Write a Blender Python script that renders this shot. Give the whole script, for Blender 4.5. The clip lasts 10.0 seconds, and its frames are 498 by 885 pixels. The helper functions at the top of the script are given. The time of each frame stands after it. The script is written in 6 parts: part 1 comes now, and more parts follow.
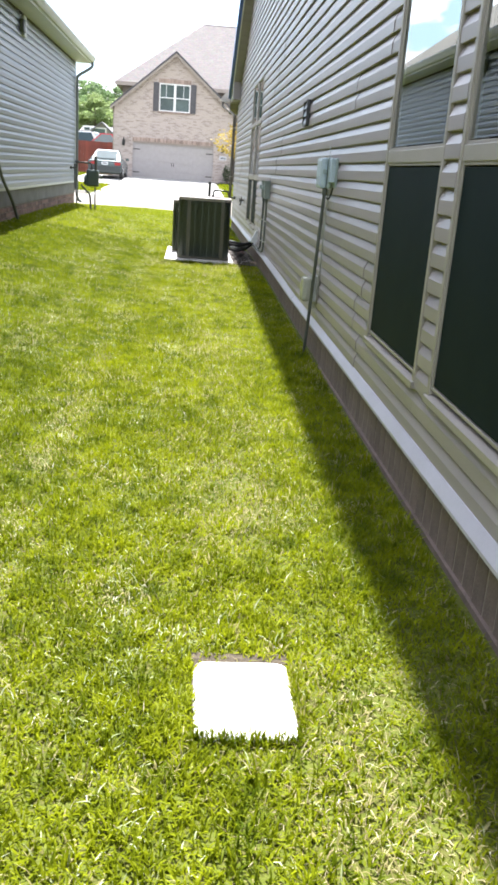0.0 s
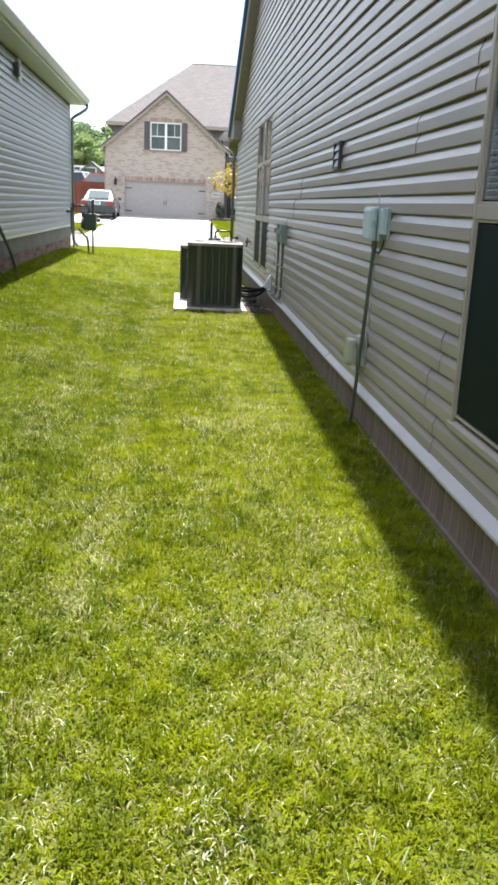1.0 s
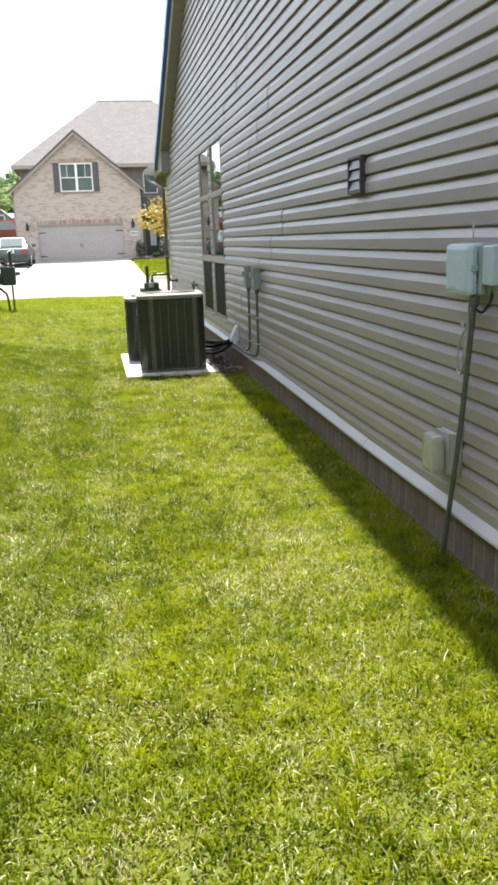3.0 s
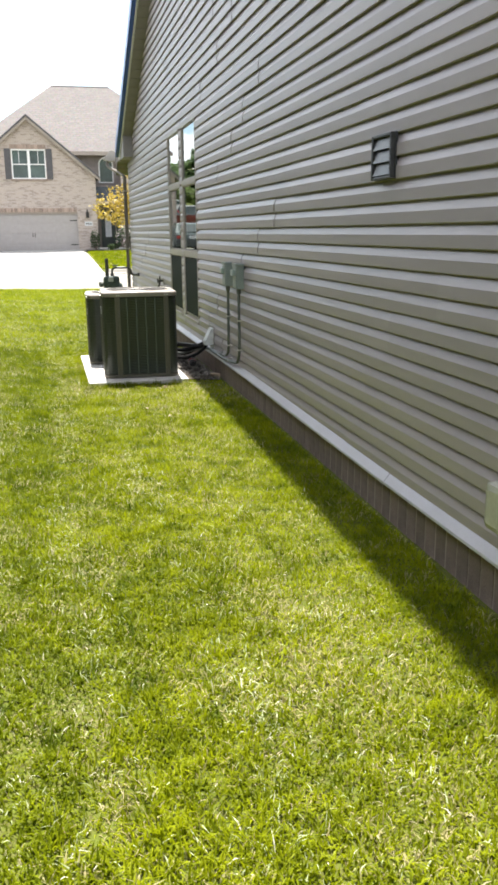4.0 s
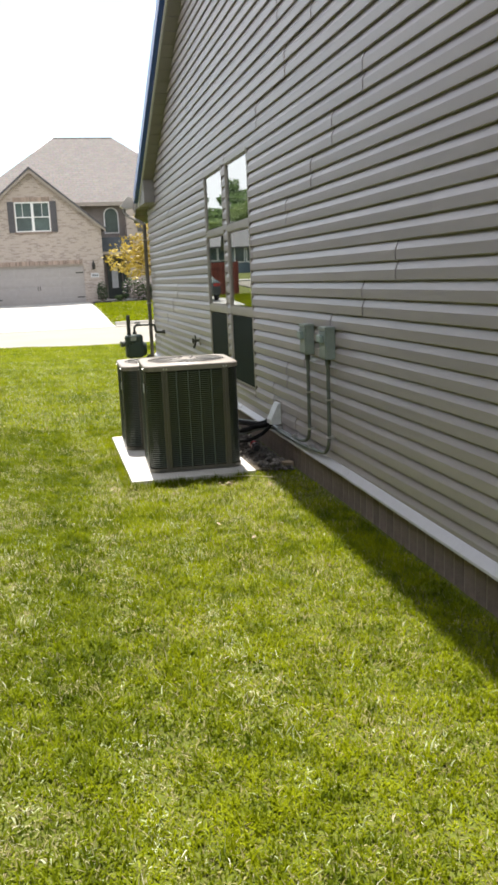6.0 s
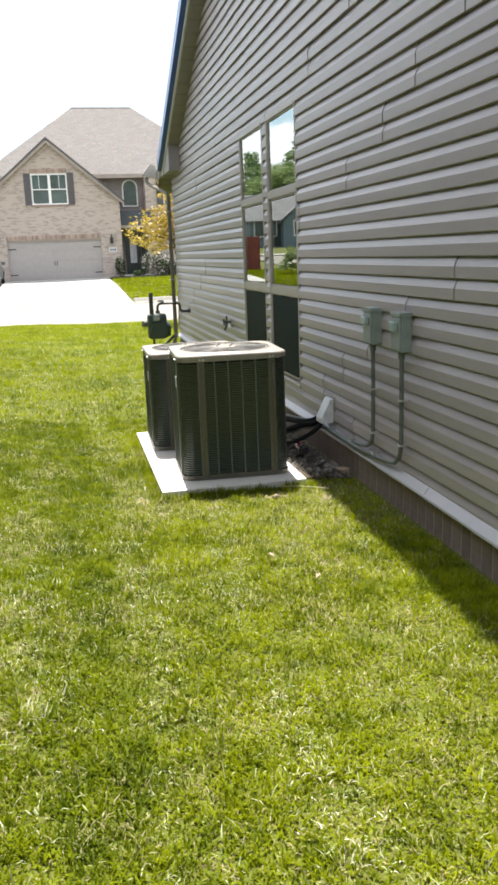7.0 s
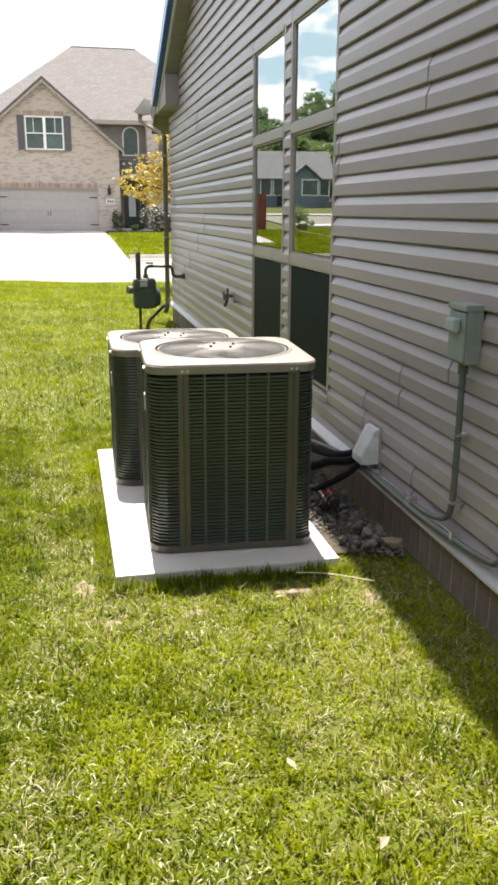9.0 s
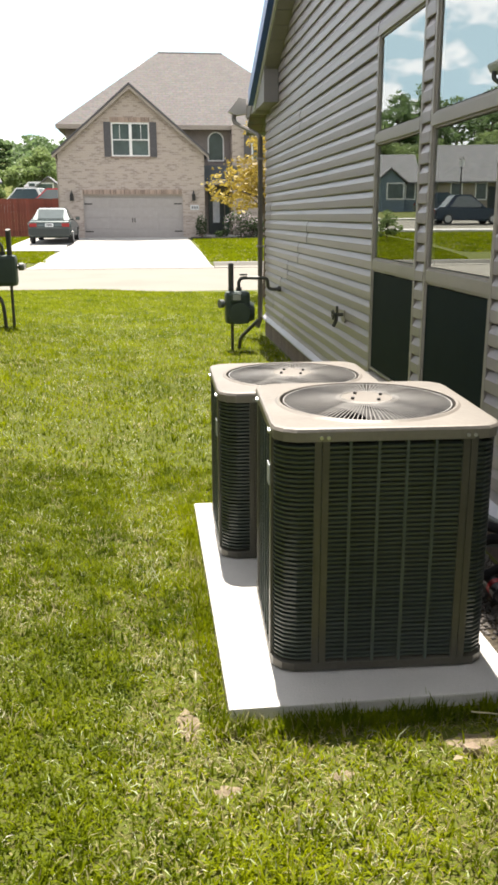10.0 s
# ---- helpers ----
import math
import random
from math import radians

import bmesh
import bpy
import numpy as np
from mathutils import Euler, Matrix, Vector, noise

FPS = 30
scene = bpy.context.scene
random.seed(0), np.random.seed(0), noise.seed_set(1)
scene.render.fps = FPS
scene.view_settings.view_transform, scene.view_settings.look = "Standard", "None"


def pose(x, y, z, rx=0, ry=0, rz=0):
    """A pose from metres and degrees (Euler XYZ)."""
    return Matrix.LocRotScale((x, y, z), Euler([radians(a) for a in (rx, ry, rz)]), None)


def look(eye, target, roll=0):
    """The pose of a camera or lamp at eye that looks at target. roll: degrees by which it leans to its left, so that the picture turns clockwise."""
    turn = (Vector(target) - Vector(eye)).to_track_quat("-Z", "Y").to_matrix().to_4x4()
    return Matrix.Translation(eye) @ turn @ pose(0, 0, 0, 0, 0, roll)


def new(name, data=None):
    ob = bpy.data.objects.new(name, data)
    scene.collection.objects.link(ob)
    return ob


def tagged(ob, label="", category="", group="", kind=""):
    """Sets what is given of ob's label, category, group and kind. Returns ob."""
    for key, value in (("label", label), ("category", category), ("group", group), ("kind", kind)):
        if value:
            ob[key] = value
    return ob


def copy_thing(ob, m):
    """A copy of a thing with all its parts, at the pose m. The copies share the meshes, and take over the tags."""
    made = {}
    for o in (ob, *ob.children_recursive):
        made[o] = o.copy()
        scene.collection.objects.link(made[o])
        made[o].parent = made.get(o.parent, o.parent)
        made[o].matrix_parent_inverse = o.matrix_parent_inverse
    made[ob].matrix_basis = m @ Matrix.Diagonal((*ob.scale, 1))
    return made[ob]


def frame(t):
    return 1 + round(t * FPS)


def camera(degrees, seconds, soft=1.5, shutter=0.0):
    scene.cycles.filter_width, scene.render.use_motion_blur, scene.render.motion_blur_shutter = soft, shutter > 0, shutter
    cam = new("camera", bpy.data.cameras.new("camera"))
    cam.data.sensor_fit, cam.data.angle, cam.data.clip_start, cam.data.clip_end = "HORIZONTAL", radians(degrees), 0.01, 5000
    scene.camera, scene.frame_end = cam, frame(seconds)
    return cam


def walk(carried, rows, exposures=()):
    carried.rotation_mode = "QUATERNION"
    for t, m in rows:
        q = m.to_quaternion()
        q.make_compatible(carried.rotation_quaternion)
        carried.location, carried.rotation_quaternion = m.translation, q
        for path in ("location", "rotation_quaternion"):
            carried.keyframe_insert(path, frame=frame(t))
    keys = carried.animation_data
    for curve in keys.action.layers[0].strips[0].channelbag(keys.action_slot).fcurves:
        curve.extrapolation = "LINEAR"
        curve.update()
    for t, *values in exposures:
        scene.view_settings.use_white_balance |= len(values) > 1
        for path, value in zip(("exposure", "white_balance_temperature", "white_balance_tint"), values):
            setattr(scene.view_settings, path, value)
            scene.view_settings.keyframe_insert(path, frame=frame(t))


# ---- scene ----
cam = camera(33.4, 10.0, soft=3.0)
PATH = [
    (0, (0.003, 0.428, 1.344), (0.172, 2.323, 0.726), 4.2),
    (0.5, (-0.128, 0.773, 1.394), (0.087, 2.677, 0.819), 3.2),
    (1, (-0.275, 1.286, 1.451), (-0.096, 3.201, 0.904), 2.6),
    (1.5, (-0.452, 1.75, 1.48), (-0.254, 3.677, 0.985), 0.2),
    (2, (-0.464, 2.254, 1.458), (-0.157, 4.167, 0.962), -1.5),
    (2.5, (-0.533, 2.847, 1.514), (-0.249, 4.765, 1.023), -1.0),
    (2.7, (-0.586, 3.054, 1.539), (-0.277, 4.973, 1.069), -1.7),
    (3.8, (-0.617, 4.121, 1.541), (-0.2, 6.009, 1.029), -0.8),
    (4, (-0.675, 4.32, 1.532), (-0.224, 6.204, 1.038), -0.6),
    (4.5, (-0.719, 4.817, 1.553), (-0.256, 6.697, 1.05), 0.5),
    (5, (-0.727, 5.302, 1.608), (-0.269, 7.194, 1.149), -0.2),
    (5.5, (-0.837, 5.8, 1.593), (-0.404, 7.713, 1.203), -1.6),
    (5.7, (-0.847, 5.959, 1.618), (-0.399, 7.869, 1.229), -2.6),
    (6.8, (-0.867, 7.069, 1.589), (-0.429, 8.972, 1.157), -1.5),
    (7, (-0.844, 7.247, 1.612), (-0.438, 9.154, 1.165), -2.2),
    (7.5, (-0.684, 7.676, 1.57), (-0.223, 9.564, 1.096), -3.3),
    (8, (-0.612, 8.188, 1.561), (-0.212, 10.083, 1.061), -1.7),
    (8.5, (-0.568, 8.691, 1.569), (-0.14, 10.577, 1.06), -0.7),
    (9, (-0.459, 9.238, 1.58), (-0.049, 11.12, 1.043), 0.3),
    (9.5, (-0.521, 9.74, 1.591), (-0.28, 11.657, 1.075), 1.0),
    (10, (-0.528, 10.194, 1.602), (-0.299, 12.11, 1.075), -0.2),
]
walk(cam, [(t, look(eye, target, roll)) for t, eye, target, roll in PATH], [(0, 1.83, 6050, 15), (0.5, 1.68, 6050, 14), (1, 1.52, 6100, 13), (1.5, 1.44, 6100, 12), (2.5, 1.57, 6150, 12), (4, 1.58, 6450, 12), (4.5, 1.53, 6450, 12), (5.0, 1.38, 6500, 13), (5.5, 1.20, 6550, 13), (7, 1.43, 6450, 11), (7.5, 1.50, 6450, 11), (8.5, 1.45, 6550, 13), (9.5, 1.32, 6650, 13), (10, 1.12, 6700, 12)])


# ---- light and sky ----
SUN_EL = 69.0
sun = new("sun", bpy.data.lights.new("sun", "SUN"))
sun.data.energy, sun.data.angle, sun.data.color = 5.0, radians(0.53), (1.0, 0.955, 0.88)
sun.matrix_world = look((0, 0, 30), (-0.0098 * 30, -math.cos(radians(SUN_EL)) * 30, 30 - math.sin(radians(SUN_EL)) * 30))

world = bpy.data.worlds.new("sky")
scene.world = world
world.use_nodes = True
wn, wl = world.node_tree.nodes, world.node_tree.links
sky = wn.new("ShaderNodeTexSky")
sky.sky_type, sky.sun_disc = "NISHITA", False
sky.sun_elevation, sky.sun_rotation = radians(SUN_EL), 0.0
sky.air_density, sky.dust_density, sky.ozone_density = 1.0, 1.5, 1.0
co = wn.new("ShaderNodeTexCoord")
mp = wn.new("ShaderNodeMapping")
mp.inputs["Scale"].default_value = (1.0, 1.0, 2.2)
mp.inputs["Location"].default_value = (3.4, 1.2, 0.3)
cn = wn.new("ShaderNodeTexNoise")
cn.inputs["Scale"].default_value, cn.inputs["Detail"].default_value, cn.inputs["Roughness"].default_value = 6.6, 9.0, 0.55
cr = wn.new("ShaderNodeValToRGB")
cr.color_ramp.elements[0].position, cr.color_ramp.elements[1].position = 0.475, 0.525
cm = wn.new("ShaderNodeMixRGB")
cm.inputs[2].default_value = (14.6, 14.9, 15.3, 1)
wl.new(co.outputs["Generated"], mp.inputs["Vector"])
wl.new(mp.outputs["Vector"], cn.inputs["Vector"])
wl.new(cn.outputs["Fac"], cr.inputs["Fac"])
wl.new(cr.outputs["Color"], cm.inputs[0])
# bright summer haze low down on the sun's side
sx = wn.new("ShaderNodeSeparateXYZ")
low, side, both, hz = wn.new("ShaderNodeMapRange"), wn.new("ShaderNodeMapRange"), wn.new("ShaderNodeMath"), wn.new("ShaderNodeMixRGB")
low.inputs["From Min"].default_value, low.inputs["From Max"].default_value = 0.62, 0.18
side.inputs["From Min"].default_value, side.inputs["From Max"].default_value = 0.05, 0.75
both.operation = "MULTIPLY"
hz.inputs[2].default_value = (7.4, 10.0, 11.4, 1)
wl.new(co.outputs["Generated"], sx.inputs[0])
wl.new(sx.outputs["Z"], low.inputs["Value"])
wl.new(sx.outputs["Y"], side.inputs["Value"])
wl.new(low.outputs[0], both.inputs[0])
wl.new(side.outputs[0], both.inputs[1])
wl.new(both.outputs[0], hz.inputs[0])
wl.new(sky.outputs["Color"], hz.inputs[1])
wl.new(hz.outputs["Color"], cm.inputs[1])
wl.new(cm.outputs["Color"], wn["Background"].inputs["Color"])
wn["Background"].inputs["Strength"].default_value = 0.066


# ---- materials ----
def nodes_of(name):
    m = bpy.data.materials.new(name)
    m.use_nodes = True
    nt = m.node_tree
    return m, nt, nt.nodes["Principled BSDF"]


def put_in(nt, node, sock, value):
    node.inputs[sock].default_value = value
    return node


def mat(name, color, rough=0.6, metal=0.0, vary=0.12, scale=6.0, fine=60.0, bump=0.0, rand=0.0, spec=0.5, tint=None):
    """Paint, metal, stone and the like: two scales of tone, fine relief, and a tone of its own for each object."""
    m, nt, b = nodes_of(name)
    N, L = nt.nodes, nt.links
    tc = N.new("ShaderNodeTexCoord")
    n1 = put_in(nt, N.new("ShaderNodeTexNoise"), "Scale", scale)
    n2 = put_in(nt, N.new("ShaderNodeTexNoise"), "Scale", fine)
    n1.inputs["Detail"].default_value = 5
    n2.inputs["Detail"].default_value = 3
    L.new(tc.outputs["Object"], n1.inputs["Vector"])
    L.new(tc.outputs["Object"], n2.inputs["Vector"])
    add = N.new("ShaderNodeMath")
    add.operation = "MULTIPLY_ADD"
    add.inputs[1].default_value = 0.65
    mul = N.new("ShaderNodeMath")
    mul.operation = "MULTIPLY"
    mul.inputs[1].default_value = 0.35
    L.new(n2.outputs["Fac"], mul.inputs[0])
    L.new(n1.outputs["Fac"], add.inputs[0])
    L.new(mul.outputs[0], add.inputs[2])
    fac = add.outputs[0]
    if rand:
        oi = N.new("ShaderNodeObjectInfo")
        r = N.new("ShaderNodeMath")
        r.operation = "MULTIPLY_ADD"
        r.inputs[1].default_value = rand
        L.new(oi.outputs["Random"], r.inputs[0])
        L.new(fac, r.inputs[2])
        r2 = N.new("ShaderNodeMath")
        r2.operation = "SUBTRACT"
        r2.inputs[1].default_value = rand / 2
        L.new(r.outputs[0], r2.inputs[0])
        fac = r2.outputs[0]
    ramp = N.new("ShaderNodeValToRGB")
    lo = [c * (1 - vary * 1.6) for c in color]
    hi = [min(1, c * (1 + vary * 1.6)) for c in (tint or color)]
    ramp.color_ramp.elements[0].position, ramp.color_ramp.elements[1].position = 0.25, 0.75
    ramp.color_ramp.elements[0].color, ramp.color_ramp.elements[1].color = (*lo, 1), (*hi, 1)
    L.new(fac, ramp.inputs["Fac"])
    L.new(ramp.outputs["Color"], b.inputs["Base Color"])
    b.inputs["Roughness"].default_value, b.inputs["Metallic"].default_value = rough, metal
    b.inputs["Specular IOR Level"].default_value = spec
    if bump:
        bp = N.new("ShaderNodeBump")
        bp.inputs["Strength"].default_value, bp.inputs["Distance"].default_value = bump, 0.01
        L.new(n2.outputs["Fac"], bp.inputs["Height"])
        L.new(bp.outputs["Normal"], b.inputs["Normal"])
    return m


def siding_mat(name, color, warm):
    """Vinyl with fine embossed wood grain running along the course and faint chalking."""
    m, nt, b = nodes_of(name)
    N, L = nt.nodes, nt.links
    tc = N.new("ShaderNodeTexCoord")
    mp2 = N.new("ShaderNodeMapping")
    mp2.inputs["Scale"].default_value = (30, 2.5, 60)
    g = put_in(nt, N.new("ShaderNodeTexNoise"), "Scale", 3.0)
    g.inputs["Detail"].default_value = 6
    w = put_in(nt, N.new("ShaderNodeTexNoise"), "Scale", 0.9)
    w.inputs["Detail"].default_value = 5
    L.new(tc.outputs["Object"], mp2.inputs["Vector"])
    L.new(mp2.outputs["Vector"], g.inputs["Vector"])
    L.new(tc.outputs["Object"], w.inputs["Vector"])
    mx = N.new("ShaderNodeMixRGB")
    mx.inputs[1].default_value, mx.inputs[2].default_value = (*[c * 0.93 for c in color], 1), (*warm, 1)
    L.new(w.outputs["Fac"], mx.inputs[0])
    oi = N.new("ShaderNodeObjectInfo")
    hs = N.new("ShaderNodeHueSaturation")
    mr = N.new("ShaderNodeMapRange")
    mr.inputs["To Min"].default_value, mr.inputs["To Max"].default_value = 0.96, 1.04
    L.new(oi.outputs["Random"], mr.inputs["Value"])
    L.new(mr.outputs["Result"], hs.inputs["Value"])
    L.new(mx.outputs["Color"], hs.inputs["Color"])
    L.new(hs.outputs["Color"], b.inputs["Base Color"])
    b.inputs["Roughness"].default_value = 0.37
    bp = N.new("ShaderNodeBump")
    bp.inputs["Strength"].default_value, bp.inputs["Distance"].default_value = 0.22, 0.002
    L.new(g.outputs["Fac"], bp.inputs["Height"])
    L.new(bp.outputs["Normal"], b.inputs["Normal"])
    return m


def grass_mat(name, dark, light, straw, straw_at, trans=0.5):
    m, nt, b = nodes_of(name)
    N, L = nt.nodes, nt.links
    tc = N.new("ShaderNodeTexCoord")
    geo = N.new("ShaderNodeNewGeometry")
    n1 = put_in(nt, N.new("ShaderNodeTexNoise"), "Scale", 1.1)
    n1.inputs["Detail"].default_value = 5
    L.new(tc.outputs["Object"], n1.inputs["Vector"])
    mx = N.new("ShaderNodeMixRGB")
    mx.inputs[1].default_value, mx.inputs[2].default_value = (*dark, 1), (*light, 1)
    r = N.new("ShaderNodeMath")
    r.operation = "MULTIPLY_ADD"
    r.inputs[1].default_value = 0.55
    L.new(geo.outputs["Random Per Island"], r.inputs[0])
    s = N.new("ShaderNodeMath")
    s.operation = "MULTIPLY_ADD"
    s.inputs[1].default_value, s.inputs[2].default_value = 1.2, -1.32
    L.new(n1.outputs["Fac"], s.inputs[0])
    # tufts a hand wide, lighter and darker
    n4 = put_in(nt, N.new("ShaderNodeTexNoise"), "Scale", 8.0)
    n4.inputs["Detail"].default_value = 3
    L.new(tc.outputs["Object"], n4.inputs["Vector"])
    s2 = N.new("ShaderNodeMath")
    s2.operation = "MULTIPLY_ADD"
    s2.inputs[1].default_value = 2.05
    L.new(n4.outputs["Fac"], s2.inputs[0])
    L.new(s.outputs[0], s2.inputs[2])
    L.new(s2.outputs[0], r.inputs[2])
    r.use_clamp = True
    L.new(r.outputs[0], mx.inputs[0])
    # dry blades
    rnd = N.new("ShaderNodeMath")
    rnd.operation = "MULTIPLY"
    rnd.inputs[1].default_value = 57.31
    fr = N.new("ShaderNodeMath")
    fr.operation = "FRACT"
    L.new(geo.outputs["Random Per Island"], rnd.inputs[0])
    L.new(rnd.outputs[0], fr.inputs[0])
    n3 = put_in(nt, N.new("ShaderNodeTexNoise"), "Scale", 2.3)
    n3.inputs["Detail"].default_value = 4
    L.new(tc.outputs["Object"], n3.inputs["Vector"])
    ad = N.new("ShaderNodeMath")
    ad.operation = "ADD"
    L.new(fr.outputs[0], ad.inputs[0])
    L.new(n3.outputs["Fac"], ad.inputs[1])
    gt = N.new("ShaderNodeMath")
    gt.operation = "GREATER_THAN"
    gt.inputs[1].default_value = straw_at
    L.new(ad.outputs[0], gt.inputs[0])
    mx2 = N.new("ShaderNodeMixRGB")
    mx2.inputs[2].default_value = (*straw, 1)
    L.new(gt.outputs[0], mx2.inputs[0])
    L.new(mx.outputs["Color"], mx2.inputs[1])
    L.new(mx2.outputs["Color"], b.inputs["Base Color"])
    b.inputs["Roughness"].default_value = 0.5
    b.inputs["Specular IOR Level"].default_value = 0.13
    tr = N.new("ShaderNodeBsdfTranslucent")
    L.new(mx2.outputs["Color"], tr.inputs["Color"])
    sh = N.new("ShaderNodeMixShader")
    sh.inputs[0].default_value = trans
    L.new(b.outputs[0], sh.inputs[1])
    L.new(tr.outputs[0], sh.inputs[2])
    L.new(sh.outputs[0], N["Material Output"].inputs["Surface"])
    return m


def soil_mat(name, a, c, d, green_far=False):
    m, nt, b = nodes_of(name)
    N, L = nt.nodes, nt.links
    tc = N.new("ShaderNodeTexCoord")
    n1 = put_in(nt, N.new("ShaderNodeTexNoise"), "Scale", 1.3)
    n1.inputs["Detail"].default_value = 7
    n2 = put_in(nt, N.new("ShaderNodeTexNoise"), "Scale", 45.0)
    n2.inputs["Detail"].default_value = 4
    L.new(tc.outputs["Object"], n1.inputs["Vector"])
    L.new(tc.outputs["Object"], n2.inputs["Vector"])
    m1 = N.new("ShaderNodeMixRGB")
    m1.inputs[1].default_value, m1.inputs[2].default_value = (*a, 1), (*c, 1)
    m2 = N.new("ShaderNodeMixRGB")
    m2.inputs[2].default_value = (*d, 1)
    rp = N.new("ShaderNodeValToRGB")
    rp.color_ramp.elements[0].position, rp.color_ramp.elements[1].position = 0.4, 0.7
    L.new(n2.outputs["Fac"], rp.inputs["Fac"])
    L.new(n1.outputs["Fac"], m1.inputs[0])
    L.new(m1.outputs["Color"], m2.inputs[1])
    L.new(rp.outputs["Color"], m2.inputs[0])
    L.new(m2.outputs["Color"], b.inputs["Base Color"])
    b.inputs["Roughness"].default_value = 0.95
    bp = N.new("ShaderNodeBump")
    bp.inputs["Strength"].default_value, bp.inputs["Distance"].default_value = 0.8, 0.02
    L.new(n2.outputs["Fac"], bp.inputs["Height"])
    L.new(bp.outputs["Normal"], b.inputs["Normal"])
    return m


def brick_mat(name, a, c, mortar, odd, axis_x=True):
    """Painted-on mix of pale and dark bricks for walls seen from across the street."""
    m, nt, b = nodes_of(name)
    N, L = nt.nodes, nt.links
    tc = N.new("ShaderNodeTexCoord")
    mp2 = N.new("ShaderNodeMapping")
    mp2.inputs["Rotation"].default_value = (radians(90), 0, 0) if axis_x else (radians(90), 0, radians(90))
    br = N.new("ShaderNodeTexBrick")
    br.inputs["Color1"].default_value, br.inputs["Color2"].default_value = (*a, 1), (*c, 1)
    br.inputs["Mortar"].default_value = (*mortar, 1)
    br.inputs["Scale"].default_value = 1.0
    br.inputs["Brick Width"].default_value, br.inputs["Row Height"].default_value = 0.23, 0.077
    br.inputs["Mortar Size"].default_value = 0.007
    br.inputs["Bias"].default_value = -0.58
    L.new(tc.outputs["Object"], mp2.inputs["Vector"])
    L.new(mp2.outputs["Vector"], br.inputs["Vector"])
    st = N.new("ShaderNodeMapping")
    st.inputs["Scale"].default_value = (3.2, 3.2, 10.0)
    n1 = put_in(nt, N.new("ShaderNodeTexNoise"), "Scale", 1.0)
    n1.inputs["Detail"].default_value = 3
    L.new(tc.outputs["Object"], st.inputs["Vector"])
    L.new(st.outputs["Vector"], n1.inputs["Vector"])
    rp = N.new("ShaderNodeValToRGB")
    rp.color_ramp.elements[0].position, rp.color_ramp.elements[1].position = 0.60, 0.68
    L.new(n1.outputs["Fac"], rp.inputs["Fac"])
    mx = N.new("ShaderNodeMixRGB")
    mx.inputs[2].default_value = (*odd, 1)
    ml = N.new("ShaderNodeMath")
    ml.operation = "MULTIPLY"
    ml.inputs[1].default_value = 0.38
    L.new(rp.outputs["Color"], ml.inputs[0])
    L.new(ml.outputs[0], mx.inputs[0])
    L.new(br.outputs["Color"], mx.inputs[1])
    L.new(mx.outputs["Color"], b.inputs["Base Color"])
    b.inputs["Roughness"].default_value = 0.9
    bp = N.new("ShaderNodeBump")
    bp.inputs["Strength"].default_value, bp.inputs["Distance"].default_value = 0.5, 0.01
    bp.invert = True
    L.new(br.outputs["Fac"], bp.inputs["Height"])
    L.new(bp.outputs["Normal"], b.inputs["Normal"])
    return m


def shingle_mat(name, a, c):
    m, nt, b = nodes_of(name)
    N, L = nt.nodes, nt.links
    tc = N.new("ShaderNodeTexCoord")
    br = N.new("ShaderNodeTexBrick")
    br.inputs["Color1"].default_value, br.inputs["Color2"].default_value = (*a, 1), (*c, 1)
    br.inputs["Mortar"].default_value = (*[v * 0.7 for v in a], 1)
    br.inputs["Brick Width"].default_value, br.inputs["Row Height"].default_value = 0.35, 0.15
    br.inputs["Mortar Size"].default_value, br.inputs["Scale"].default_value = 0.008, 1.0
    L.new(tc.outputs["Object"], br.inputs["Vector"])
    n1 = put_in(nt, N.new("ShaderNodeTexNoise"), "Scale", 9.0)
    n1.inputs["Detail"].default_value = 6
    L.new(tc.outputs["Object"], n1.inputs["Vector"])
    mx = N.new("ShaderNodeMixRGB")
    mx.blend_type = "OVERLAY"
    mx.inputs[0].default_value = 0.5
    L.new(br.outputs["Color"], mx.inputs[1])
    L.new(n1.outputs["Color"], mx.inputs[2])
    hs = N.new("ShaderNodeHueSaturation")
    hs.inputs["Saturation"].default_value = 0.7
    L.new(mx.outputs["Color"], hs.inputs["Color"])
    L.new(hs.outputs["Color"], b.inputs["Base Color"])
    b.inputs["Roughness"].default_value = 0.95
    return m


def glass_mat(name, ior=5.4, tint=(0.75, 0.8, 0.8)):
    m, nt, b = nodes_of(name)
    N, L = nt.nodes, nt.links
    gl = N.new("ShaderNodeBsdfGlossy")
    gl.inputs["Roughness"].default_value = 0.0
    gl.inputs["Color"].default_value = (0.93, 0.97, 0.95, 1)
    tp = N.new("ShaderNodeBsdfTransparent")
    tp.inputs["Color"].default_value = (*tint, 1)
    fr = put_in(nt, N.new("ShaderNodeFresnel"), "IOR", ior)
    sh = N.new("ShaderNodeMixShader")
    L.new(fr.outputs[0], sh.inputs[0])
    L.new(tp.outputs[0], sh.inputs[1])
    L.new(gl.outputs[0], sh.inputs[2])
    L.new(sh.outputs[0], N["Material Output"].inputs["Surface"])
    return m


